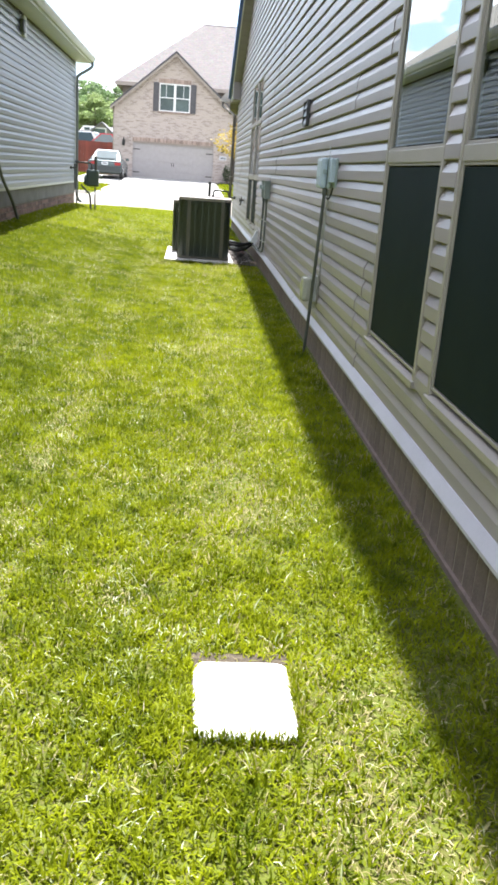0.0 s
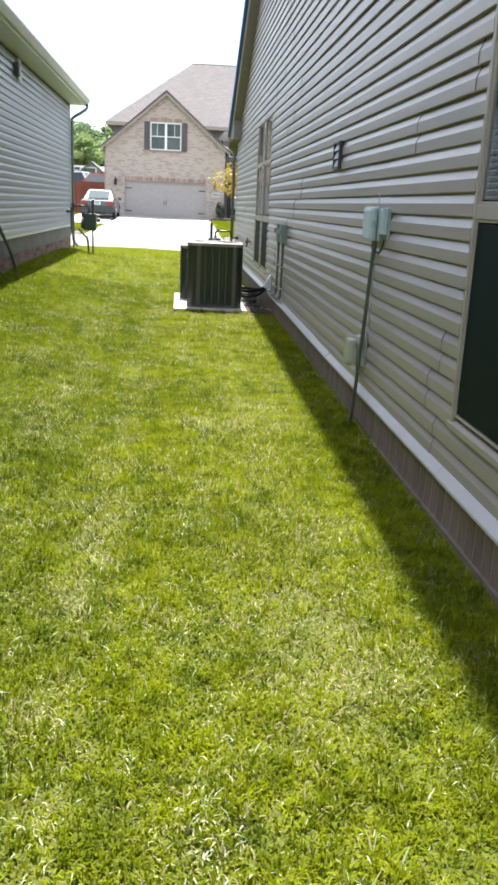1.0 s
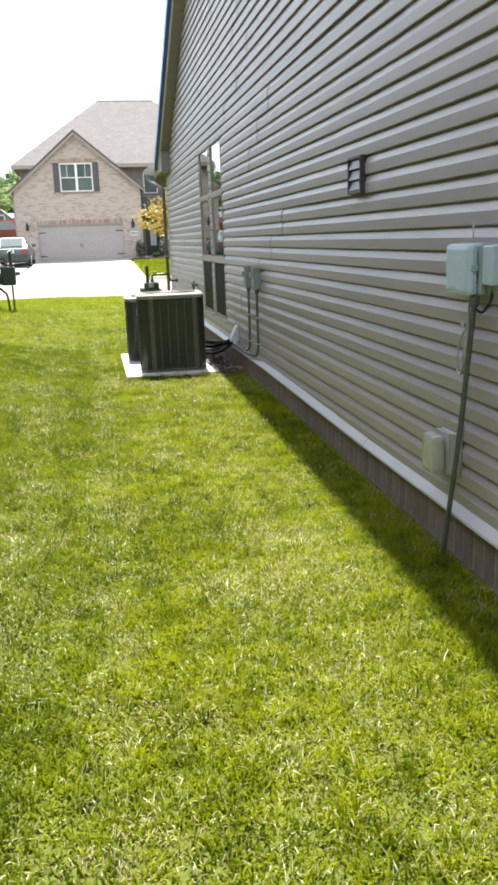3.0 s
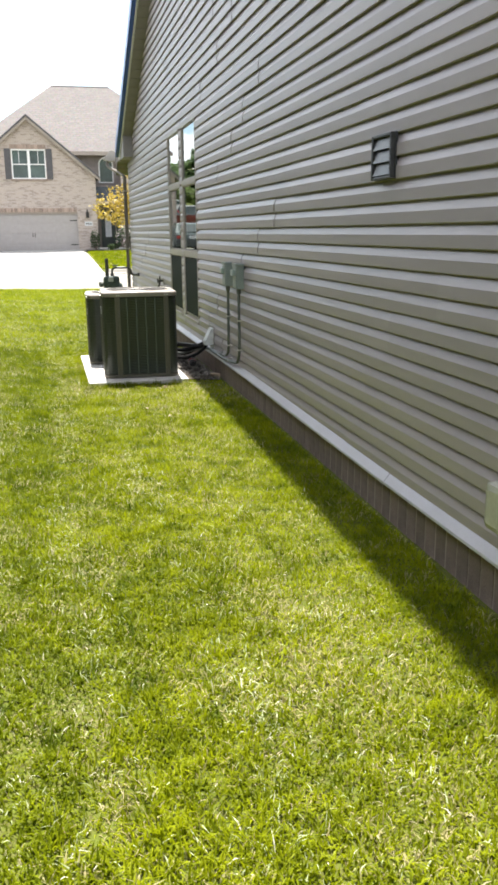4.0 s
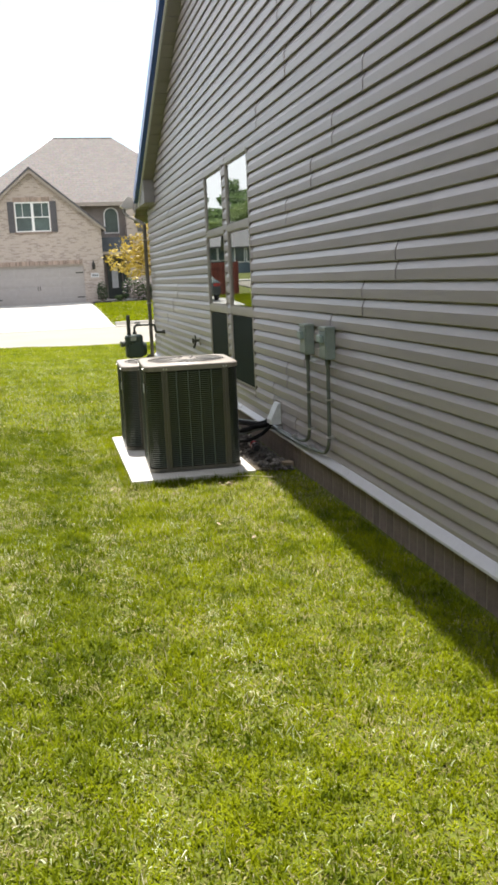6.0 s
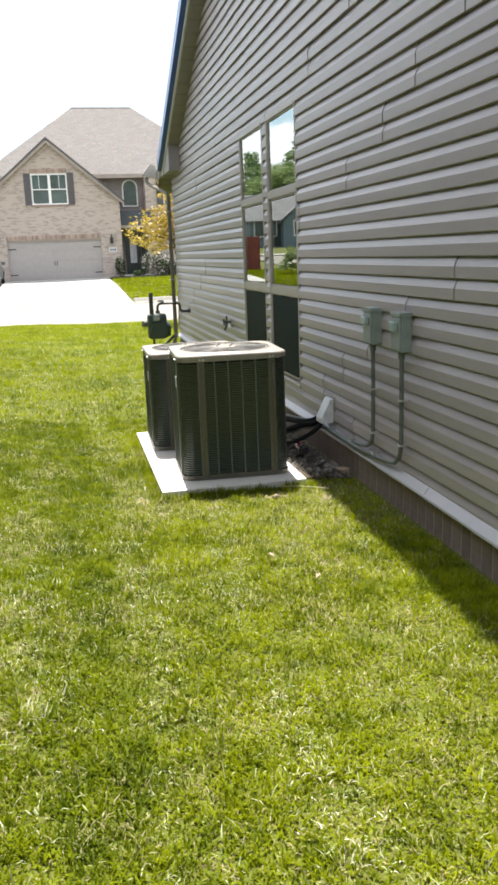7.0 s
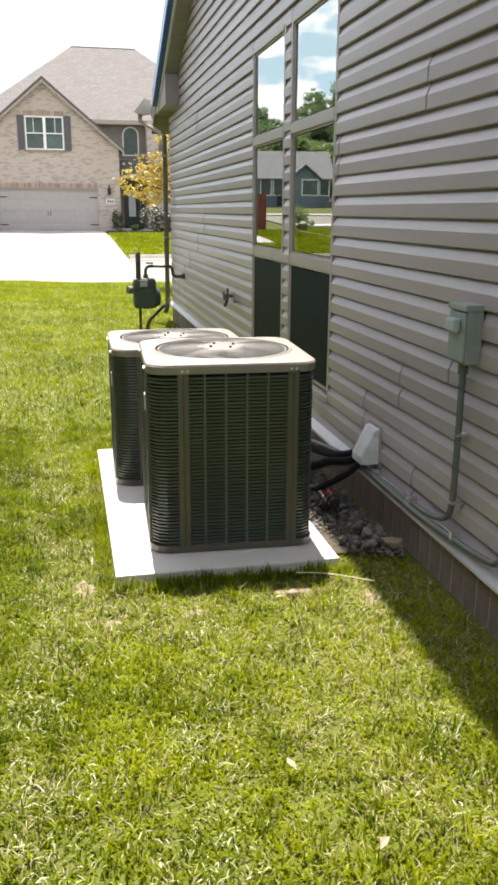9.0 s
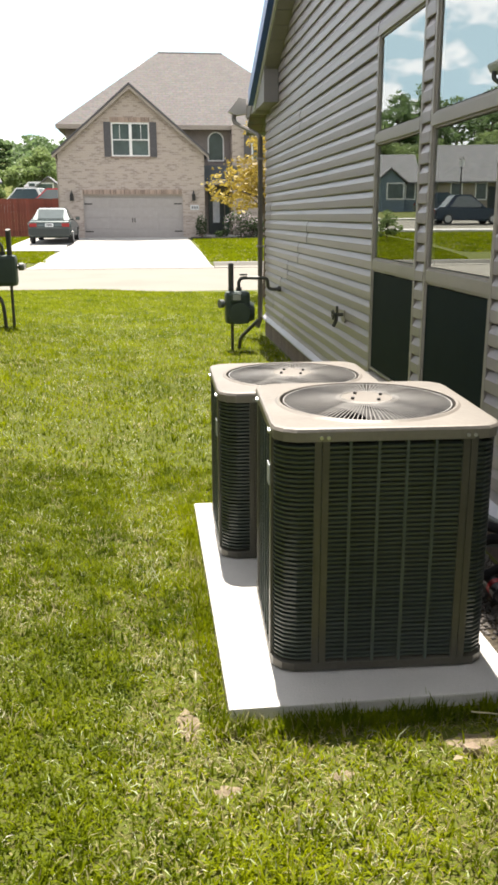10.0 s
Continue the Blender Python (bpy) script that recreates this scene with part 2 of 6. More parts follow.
SIDING = siding_mat("grey_taupe_vinyl", (0.322, 0.290, 0.298), (0.346, 0.309, 0.304))
SIDING_BLUE = siding_mat("blue_grey_vinyl", (0.235, 0.265, 0.33), (0.26, 0.29, 0.35))
SIDING_DARK = mat("dark_taupe_lap", (0.235, 0.20, 0.18), 0.6)
BACKING = mat("dark_wall_backing", (0.06, 0.055, 0.05), 0.9)
# lighter copy of the gutter's taupe: light on its angled end, painted in
GUTTER_LIT = mat("lit_gutter_metal", (0.40, 0.375, 0.345), 0.42, vary=0.06)
TAUPE_TRIM = mat("taupe_trim", (0.30, 0.275, 0.24), 0.45, vary=0.06, bump=0.05)
CASING = mat("window_casing_tan", (0.34, 0.312, 0.272), 0.42, vary=0.05)
SOFFIT = mat("taupe_soffit", (0.24, 0.222, 0.215), 0.55, vary=0.06)
WHITE_TRIM = mat("pale_rake_trim", (0.62, 0.62, 0.60), 0.5, vary=0.04)
EDGE_BLUE = mat("blue_metal_drip_edge", (0.03, 0.085, 0.33), 0.35, 0.0, vary=0.08)
FLASHING = mat("white_aluminium_flashing", (0.47, 0.46, 0.50), 0.38, 0.0, vary=0.05)
BRICK_BROWN = mat("brown_soldier_brick", (0.200, 0.150, 0.125), 0.85, vary=0.22, scale=7, fine=120, bump=0.35, rand=0.16, tint=(0.225, 0.172, 0.146))
MORTAR = mat("mortar", (0.34, 0.285, 0.245), 0.95, vary=0.2, bump=0.5)
CONCRETE = mat("pale_concrete", (0.58, 0.56, 0.52), 0.88, vary=0.08, scale=3, fine=150, bump=0.3)
ROAD = mat("sunbleached_concrete", (0.205, 0.190, 0.155), 0.9, vary=0.10, scale=0.6, fine=40, bump=0.2)
KERB = mat("weathered_kerb_concrete", (0.25, 0.235, 0.20), 0.9, vary=0.12, scale=1.2, fine=40, bump=0.2)
LID_WHITE = mat("white_box_lid", (0.80, 0.80, 0.77), 0.6, vary=0.04)
# warm bounce from pad and lawn is put into this brown tint
AC_GREY = mat("condenser_grey_warm_bounce", (0.092, 0.086, 0.068), 0.36, 0.1, vary=0.14, bump=0.06)
# cool shade across the louvred panel is put into this greener dark
AC_LOUVRE = mat("condenser_louvre_cool_shade", (0.060, 0.074, 0.063), 0.34, 0.1, vary=0.12)
AC_RIB = mat("condenser_rib", (0.082, 0.102, 0.088), 0.4, 0.1, vary=0.1)
DOWNSPOUT = mat("brown_downspout", (0.135, 0.118, 0.10), 0.45, vary=0.08)
DARK_EARTH = soil_mat("dark_brown_earth", (0.035, 0.028, 0.018), (0.06, 0.048, 0.03), (0.10, 0.08, 0.05))
AC_LID = mat("condenser_lid_tan_grey", (0.250, 0.226, 0.196), 0.45, 0.15, vary=0.10, bump=0.08)
AC_CORE = mat("condenser_coil_black", (0.012, 0.013, 0.012), 0.7)
AC_WIRE = mat("fan_guard_wire", (0.50, 0.48, 0.45), 0.32, 0.4)
AC_BLADE = mat("fan_blade_aluminium", (0.16, 0.155, 0.15), 0.4, 0.5)
STEEL = mat("zinc_screw", (0.62, 0.62, 0.60), 0.3, 0.9)
GALV = mat("galvanised_cover", (0.66, 0.68, 0.70), 0.32, 0.25, vary=0.15, scale=14)
BOX_GREEN = mat("grey_green_box_plastic", (0.30, 0.37, 0.355), 0.42, vary=0.08)
BOX_PALE = mat("pale_grey_box_plastic", (0.45, 0.55, 0.61), 0.4, vary=0.06)
DISC_GREEN = mat("painted_disconnect_box", (0.235, 0.275, 0.255), 0.45, 0.1, vary=0.12)
CONDUIT = mat("grey_conduit", (0.105, 0.118, 0.108), 0.5, vary=0.1)
CONDUIT_DARK = mat("weathered_dark_conduit", (0.09, 0.10, 0.09), 0.55, vary=0.2)
WIRE_GREY = mat("grey_cable", (0.40, 0.41, 0.39), 0.5)
RUBBER = mat("black_pipe_insulation", (0.012, 0.012, 0.012), 0.85, bump=0.2, spec=0.15)
BLACK = mat("black_plastic", (0.022, 0.022, 0.024), 0.38)
VENT_DARK = mat("charcoal_vent_plastic", (0.045, 0.046, 0.05), 0.42)
VENT_FLAP = mat("grey_vent_flap", (0.06, 0.062, 0.068), 0.33)
COVER_CLEAR = mat("clouded_outlet_cover", (0.42, 0.42, 0.36), 0.25, vary=0.1)
METER_GREEN = mat("meter_grey_green", (0.055, 0.078, 0.068), 0.45, 0.2, vary=0.12)
PIPE_IRON = mat("dark_painted_pipe", (0.075, 0.075, 0.068), 0.45, 0.3, vary=0.2)
SCREEN = mat("dark_insect_screen", (0.009, 0.018, 0.019), 0.6, vary=0.1, spec=0.06)
# the room's dimness is put into this dark grey, blinds included
BLIND = mat("dim_room_grey", (0.10, 0.10, 0.095), 0.7)
GLASS = glass_mat("window_glass")
STONE = mat("grey_gravel_stone", (0.135, 0.122, 0.108), 0.9, vary=0.3, scale=20, bump=0.5, rand=0.6)
STONE_BROWN = mat("brown_field_stone", (0.26, 0.20, 0.14), 0.9, vary=0.2, bump=0.5)
LEAF_DRY = mat("dry_leaf", (0.30, 0.24, 0.15), 0.8, vary=0.15)
STRAW = mat("straw_stalk", (0.62, 0.55, 0.36), 0.6)
GRASS = grass_mat("mown_grass", (0.078, 0.118, 0.003), (0.305, 0.348, 0.004), (0.46, 0.42, 0.19), 1.47)
GRASS_LUSH = grass_mat("lush_grass", (0.060, 0.096, 0.003), (0.232, 0.280, 0.005), (0.46, 0.43, 0.22), 1.48)
# sky glint on flat-lying blades is put into this pale colour
GRASS_SHEEN = grass_mat("painted_sheen_grass", (0.26, 0.31, 0.12), (0.46, 0.50, 0.30), (0.58, 0.56, 0.42), 1.35, 0.25)
GRASS_DRY = grass_mat("dry_grass", (0.235, 0.20, 0.085), (0.36, 0.31, 0.15), (0.46, 0.41, 0.25), 1.18, 0.3)
SOIL = soil_mat("lawn_soil", (0.066, 0.090, 0.003), (0.105, 0.128, 0.005), (0.078, 0.074, 0.012))
BARE = soil_mat("bare_clay", (0.21, 0.165, 0.10), (0.27, 0.22, 0.14), (0.15, 0.115, 0.07))
FAR_BRICK = brick_mat("whitewashed_brick", (0.45, 0.375, 0.325), (0.10, 0.075, 0.062), (0.50, 0.44, 0.395), (0.17, 0.12, 0.10))
FAR_SHINGLE = shingle_mat("brown_grey_shingle", (0.165, 0.145, 0.132), (0.143, 0.126, 0.115))
GREY_SHINGLE = shingle_mat("grey_shingle", (0.20, 0.20, 0.20), (0.14, 0.14, 0.145))
OUR_SHINGLE = shingle_mat("tan_shingle", (0.20, 0.185, 0.15), (0.155, 0.143, 0.118))
GARAGE = mat("taupe_garage_door", (0.365, 0.335, 0.315), 0.5, vary=0.05)
FAR_TRIM = mat("taupe_fascia", (0.34, 0.29, 0.25), 0.5, vary=0.05)
SHUTTER = mat("slate_shutter", (0.085, 0.08, 0.085), 0.5)
WHITE = mat("white_vinyl_frame", (0.78, 0.78, 0.76), 0.4, vary=0.03)
FAR_GLASS = mat("dim_far_glass", (0.07, 0.10, 0.09), 0.08, vary=0.4, scale=1.5, spec=0.35)
DRIVEWAY = mat("white_driveway_concrete", (0.37, 0.36, 0.335), 0.9, vary=0.06, scale=0.8, fine=40, bump=0.2)
DOOR_DARK = mat("dark_green_door", (0.018, 0.028, 0.026), 0.4)
PORCH_BLUE = mat("slate_porch_beam", (0.055, 0.065, 0.085), 0.6)
LANTERN = mat("black_lantern", (0.018, 0.015, 0.013), 0.4)
FENCE = mat("red_brown_fence_board", (0.20, 0.052, 0.035), 0.8, vary=0.2, scale=5, fine=40, rand=0.3)
BARK = mat("bark", (0.12, 0.09, 0.065), 0.95, vary=0.3, scale=14, bump=0.6)
CAR_GREEN = mat("grey_green_car_paint", (0.11, 0.135, 0.13), 0.2, 0.35, vary=0.04)
CAR_TRIM = mat("dark_bumper_plastic", (0.035, 0.042, 0.042), 0.35, vary=0.05)
CAR_DARK = mat("dark_car_paint", (0.03, 0.045, 0.065), 0.22, 0.4, vary=0.04)
CAR_WHITE = mat("white_car_paint", (0.75, 0.75, 0.74), 0.25, vary=0.03)
CAR_RED = mat("red_car_paint", (0.42, 0.03, 0.035), 0.25, vary=0.04)
CAR_GLASS = mat("car_glass", (0.05, 0.07, 0.068), 0.05, spec=0.9)
TYRE = mat("tyre_rubber", (0.02, 0.02, 0.02), 0.8)
RIM = mat("alloy_rim", (0.42, 0.42, 0.42), 0.35, 0.7)
TAIL = mat("tail_lamp_red", (0.30, 0.03, 0.03), 0.2)
PLATE = mat("pale_number_plate", (0.62, 0.64, 0.66), 0.4)
HOUSE_BLUE = mat("blue_grey_far_siding", (0.15, 0.20, 0.24), 0.7)
HOUSE_TAN = mat("tan_far_siding", (0.30, 0.26, 0.20), 0.7)
HOUSE_GREY = mat("grey_far_siding", (0.27, 0.255, 0.235), 0.7)


def leaf_mat(name, a, c, trans=0.35):
    m, nt, b = nodes_of(name)
    N, L = nt.nodes, nt.links
    geo = N.new("ShaderNodeNewGeometry")
    tc = N.new("ShaderNodeTexCoord")
    n1 = put_in(nt, N.new("ShaderNodeTexNoise"), "Scale", 0.6)
    L.new(tc.outputs["Object"], n1.inputs["Vector"])
    ad = N.new("ShaderNodeMath")
    ad.operation = "MULTIPLY_ADD"
    ad.inputs[1].default_value = 0.6
    L.new(geo.outputs["Random Per Island"], ad.inputs[0])
    sb = N.new("ShaderNodeMath")
    sb.operation = "MULTIPLY_ADD"
    sb.inputs[1].default_value, sb.inputs[2].default_value = 1.4, -0.5
    L.new(n1.outputs["Fac"], sb.inputs[0])
    L.new(sb.outputs[0], ad.inputs[2])
    ad.use_clamp = True
    mx = N.new("ShaderNodeMixRGB")
    mx.inputs[1].default_value, mx.inputs[2].default_value = (*a, 1), (*c, 1)
    L.new(ad.outputs[0], mx.inputs[0])
    L.new(mx.outputs["Color"], b.inputs["Base Color"])
    b.inputs["Roughness"].default_value = 0.5
    tr = N.new("ShaderNodeBsdfTranslucent")
    L.new(mx.outputs["Color"], tr.inputs["Color"])
    sh = N.new("ShaderNodeMixShader")
    sh.inputs[0].default_value = trans
    L.new(b.outputs[0], sh.inputs[1])
    L.new(tr.outputs[0], sh.inputs[2])
    L.new(sh.outputs[0], N["Material Output"].inputs["Surface"])
    return m


LEAF_GREEN = leaf_mat("green_leaves", (0.15, 0.215, 0.075), (0.31, 0.39, 0.15), 0.5)
LEAF_WOOD = leaf_mat("dark_wood_leaves", (0.10, 0.165, 0.065), (0.22, 0.31, 0.125), 0.5)
LEAF_YELLOW = leaf_mat("yellow_leaves", (0.25, 0.17, 0.022), (0.56, 0.43, 0.075))
LEAF_BUSH = leaf_mat("shrub_leaves", (0.025, 0.05, 0.018), (0.08, 0.12, 0.04))
PETAL = leaf_mat("pale_pink_blossom", (0.5, 0.36, 0.42), (0.7, 0.6, 0.64))


# ---- mesh helpers ----
def mesh_ob(name, bm, material, smooth=False):
    me = bpy.data.meshes.new(name)
    bm.to_mesh(me)
    bm.free()
    me.materials.append(material)
    if smooth:
        me.polygons.foreach_set("use_smooth", [True] * len(me.polygons))
    return new(name, me)


def thing(name, x, y, z, label, category, group="", kind="", rz=0.0):
    e = new(name)
    e.empty_display_size = 0.1
    e.matrix_world = pose(x, y, z, 0, 0, rz)
    return tagged(e, label, category, group, kind)


def part(name, bm, material, parent, label="", smooth=False):
    """One mesh under a thing or a part, in the parent's own space."""
    ob = mesh_ob(name, bm, material, smooth)
    ob.parent = parent
    if label:
        ob["label"] = label
    return ob


def add_box(bm, x0, x1, y0, y1, z0, z1, bevel=0.0):
    v = [bm.verts.new((x, y, z)) for z in (z0, z1) for y in (y0, y1) for x in (x0, x1)]
    f = [bm.faces.new([v[i] for i in q]) for q in ((0, 2, 3, 1), (4, 5, 7, 6), (0, 1, 5, 4), (2, 6, 7, 3), (0, 4, 6, 2), (1, 3, 7, 5))]
    if bevel:
        es = list({e for q in f for e in q.edges})
        bmesh.ops.bevel(bm, geom=es, offset=bevel, segments=2, affect="EDGES", profile=0.6)
    return bm


def boxm(x0, x1, y0, y1, z0, z1, bevel=0.0):
    return add_box(bmesh.new(), x0, x1, y0, y1, z0, z1, bevel)


def add_cyl(bm, p, q, r, n=12, r2=None, caps=True):
    p, q = Vector(p), Vector(q)
    d = (q - p).normalized()
    a = d.orthogonal().normalized()
    c = d.cross(a)
    rings = []
    for o, rr in ((p, r), (q, r if r2 is None else r2)):
        rings.append([bm.verts.new(o + (a * math.cos(k * math.tau / n) + c * math.sin(k * math.tau / n)) * rr) for k in range(n)])
    for k in range(n):
        bm.faces.new((rings[0][k], rings[0][(k + 1) % n], rings[1][(k + 1) % n], rings[1][k]))
    if caps:
        bm.faces.new(rings[0][::-1])
        bm.faces.new(rings[1])
    return bm


def cylm(p, q, r, n=12, r2=None):
    return add_cyl(bmesh.new(), p, q, r, n, r2)


def smooth_path(pts, steps=6):
    """Catmull-Rom through the points."""
    P = [Vector(p) for p in pts]
    P = [2 * P[0] - P[1]] + P + [2 * P[-1] - P[-2]]
    out = []
    for i in range(1, len(P) - 2):
        for k in range(steps):
            t = k / steps
            a, b, c, d = P[i - 1], P[i], P[i + 1], P[i + 2]
            out.append(0.5 * ((2 * b) + (c - a) * t + (2 * a - 5 * b + 4 * c - d) * t * t + (3 * b - a - 3 * c + d) * t ** 3))
    out.append(P[-2])
    return out


def add_tube(bm, pts, r, n=10, flat=1.0):
    rings = []
    last = None
    for i, p in enumerate(pts):
        d = (Vector(pts[min(i + 1, len(pts) - 1)]) - Vector(pts[max(i - 1, 0)])).normalized()
        a = last - d * last.dot(d) if last is not None else d.orthogonal()
        a.normalize()
        last = a
        c = d.cross(a)
        rings.append([bm.verts.new(Vector(p) + (a * math.cos(k * math.tau / n) + c * math.sin(k * math.tau / n) * flat) * r) for k in range(n)])
    for g, h in zip(rings, rings[1:]):
        for k in range(n):
            bm.faces.new((g[k], g[(k + 1) % n], h[(k + 1) % n], h[k]))
    bm.faces.new(rings[0][::-1])
    bm.faces.new(rings[-1])
    return bm


def tubem(pts, r, n=10, steps=6, flat=1.0):
    return add_tube(bmesh.new(), smooth_path(pts, steps) if steps > 1 else [Vector(p) for p in pts], r, n, flat)


def prism(bm, poly, axis, a, b):
    """A flat outline pushed from a to b along an axis: 'x' takes (y, z), 'y' takes (x, z), 'z' takes (x, y)."""
    def at(p, v):
        return {"x": (v, p[0], p[1]), "y": (p[0], v, p[1]), "z": (p[0], p[1], v)}[axis]
    lo, hi = [bm.verts.new(at(p, a)) for p in poly], [bm.verts.new(at(p, b)) for p in poly]
    n = len(poly)
    for k in range(n):
        bm.faces.new((lo[k], lo[(k + 1) % n], hi[(k + 1) % n], hi[k]))
    bm.faces.new(lo[::-1])
    bm.faces.new(hi)
    bmesh.ops.recalc_face_normals(bm, faces=bm.faces)
    return bm


def from_arrays(name, verts, faces_loop, counts, material):
    """A large mesh from numpy arrays."""
    me = bpy.data.meshes.new(name)
    me.vertices.add(len(verts))
    me.vertices.foreach_set("co", np.asarray(verts, np.float32).ravel())
    me.loops.add(len(faces_loop))
    me.loops.foreach_set("vertex_index", np.asarray(faces_loop, np.int32))
    me.polygons.add(len(counts))
    starts = np.concatenate(([0], np.cumsum(counts)[:-1]))
    me.polygons.foreach_set("loop_start", starts.astype(np.int32))
    me.polygons.foreach_set("loop_total", np.asarray(counts, np.int32))
    me.update(calc_edges=True)
    me.materials.append(material)
    return new(name, me)


# ---- the lie of the land ----
LAND_Y = [-80, 4.3, 8.0, 10.8, 14.0, 20.0, 24.5, 28.0, 29.5, 31.2, 32.5, 39.4, 39.8, 41.5, 46.0, 51.0, 56.0, 64.0, 76.0, 96.0, 128.0, 150.0, 175.0, 205.0, 400.0]
LAND_Z = [-0.02, 0.0, 0.045, 0.085, 0.09, 0.085, 0.05, 0.0, -0.055, -0.10, -0.22, -0.22, 0.075, 0.22, 0.49, 0.62, 0.85, 1.25, 1.70, 2.2, 3.5, 6.5, 11.0, 16.0, 20.0]


def land(y, x=0.0):
    """Height of the turf's tips: falls to the street, and rises gently towards the neighbour's wall."""
    rise = 0.135 * np.clip(-np.asarray(x, float) - 0.7, 0, 2.3) * np.clip((27.5 - np.asarray(y, float)) / 6.5, 0, 1)
    return np.interp(y, LAND_Y, LAND_Z) + rise


def soil(y, x=0.0):
    return land(y, x) - 0.038


TABLE = np.random.default_rng(9).random((64, 64))


def patchy(x, y, size, shift=0):
    """Soft random patches of about that size, 0 to 1."""
    u, v = np.asarray(x, float) / size + 17.3 + shift * 5.7, np.asarray(y, float) / size + 3.1 + shift * 9.1
    i, j = np.floor(u).astype(int), np.floor(v).astype(int)
    f, g = u - i, v - j
    f, g = f * f * (3 - 2 * f), g * g * (3 - 2 * g)
    T = lambda a, b: TABLE[a % 64, b % 64]
    return (T(i, j) * (1 - f) + T(i + 1, j) * f) * (1 - g) + (T(i, j + 1) * (1 - f) + T(i + 1, j + 1) * f) * g


def lawn_edge(x):
    """Where the near lawn stops at the street."""
    s = np.clip((np.asarray(x, float) + 2.2) / 3.2, 0, 1)
    return 31.1 - 1.75 * s * s * (3 - 2 * s)


def ground_sheet():
    xs = np.concatenate((np.linspace(-400, -12, 14), np.linspace(-10, -3.5, 14), np.linspace(-3.4, 2.0, 55), np.linspace(2.5, 10, 16), np.linspace(12, 400, 14)))
    ys = np.concatenate((np.linspace(-300, -4, 10), np.linspace(-2, 60, 125), np.linspace(64, 700, 24)))
    X, Y = np.meshgrid(xs, ys)
    Z = soil(Y, X) + 0.002 * np.sin(X * 2.1 + Y) * np.sin(Y * 1.7)
    nx, ny = len(xs), len(ys)
    v = np.stack((X, Y, Z), -1).reshape(-1, 3)
    i = (np.arange(ny - 1)[:, None] * nx + np.arange(nx - 1)).ravel()
    f = np.stack((i, i + 1, i + nx + 1, i + nx), -1)
    ob = from_arrays("ground", v, f.ravel(), np.full(len(f), 4), SOIL)
    tagged(ob, "thin turf and soil sloping down to the street", "ground", kind="structure")


def strip(name, rows, thick, material, label, category="road"):
    """A slab from cross rows of (left, right) points with their heights."""
    bm = bmesh.new()
    tops = [[bm.verts.new(p) for p in r] for r in rows]
    lows = [[bm.verts.new((p[0], p[1], p[2] - thick)) for p in r] for r in rows]
    n = len(rows[0])
    for a, b, c, d in zip(tops, tops[1:], lows, lows[1:]):
        for k in range(n - 1):
            bm.faces.new((a[k], a[k + 1], b[k + 1], b[k]))
        bm.faces.new((a[0], b[0], d[0], c[0]))
        bm.faces.new((a[-1], c[-1], d[-1], b[-1]))
    for t, l in ((tops[0], lows[0]), (tops[-1], lows[-1])):
        for k in range(n - 1):
            bm.faces.new((t[k], l[k], l[k + 1], t[k + 1]))
    bmesh.ops.recalc_face_normals(bm, faces=bm.faces)
    return tagged(mesh_ob(name, bm, material), label, category, kind="structure")


ground_sheet()
strip("road", [[(x, float(lawn_edge(x)), -0.115), (x, 34.0, -0.09), (x, 39.05, -0.10)] for x in [-140, -30, -8, *np.linspace(-5, 3, 33), 8, 40, 90]],
      0.3, ROAD, "sunbleached pale concrete residential street")
for i, (x0, x1) in enumerate(((-140, -4.62), (1.78, 90))):
    strip("kerb", [[(x0, 39.06, -0.085), (x0, 39.5, -0.07), (x0, 39.60, 0.055), (x0, 39.78, 0.062)], [(x1, 39.06, -0.085), (x1, 39.5, -0.07), (x1, 39.60, 0.055), (x1, 39.78, 0.062)]], 0.3, KERB,
          "pale concrete kerb along the far side of the street", "kerb")
DRIVE = [(39.06, -4.6, 1.76), (39.55, -4.35, 1.66), (40.3, -4.1, 1.58), (41.5, -3.95, 1.54), (43.5, -3.72, 1.49), (47.0, -3.6, 1.42), (50.95, -3.75, 1.40)]
strip("driveway", [[(x, y, float(land(y)) + 0.015 if y > 40 else -0.092 + 0.15 * (y - 39.06)) for x in (a, b)] for y, a, b in DRIVE], 0.25, DRIVEWAY,
      "pale concrete driveway rising to the garage", "driveway")
strip("gutter_joint", [[(-4.6, 38.93, -0.094), (-4.6, 39.055, -0.094)], [(3.4, 38.93, -0.094), (3.4, 39.055, -0.094)]], 0.05, BACKING, "dark joint where the driveway meets the street", "joint")
strip("parking_pad", [[(-5.9, y, float(land(y)) + 0.02), (-3.7, y, float(land(y)) + 0.02)] for y in (43.3, 46, 50.8)], 0.2, DRIVEWAY,
      "pale concrete parking pad beside the driveway", "driveway")
strip("side_street", [[(-90, y, float(land(y)) + 0.03), (-9.5, y, float(land(y)) + 0.03)] for y in (56, 60, 64)], 0.2, ROAD,
      "pale concrete side street behind the fence", "road")
for y in (54.6, 66.0):
    strip("pavement", [[(-90, yy, float(land(yy)) + 0.05), (-9.5, yy, float(land(yy)) + 0.05)] for yy in (y, y + 1.2)], 0.2, CONCRETE,
          "pale concrete pavement along the side street", "pavement")

# ---- the near house: gable wall with lap siding ----
WX = 1.058
Y_BACK, Y_FRONT, Y_RIDGE = -6.0, 21.4, 7.7
RAKE_Y, RAKE_Z, RAKE_K = 20.55, 3.10, 0.465
H = 0.1078
Z_LEDGE = 0.262


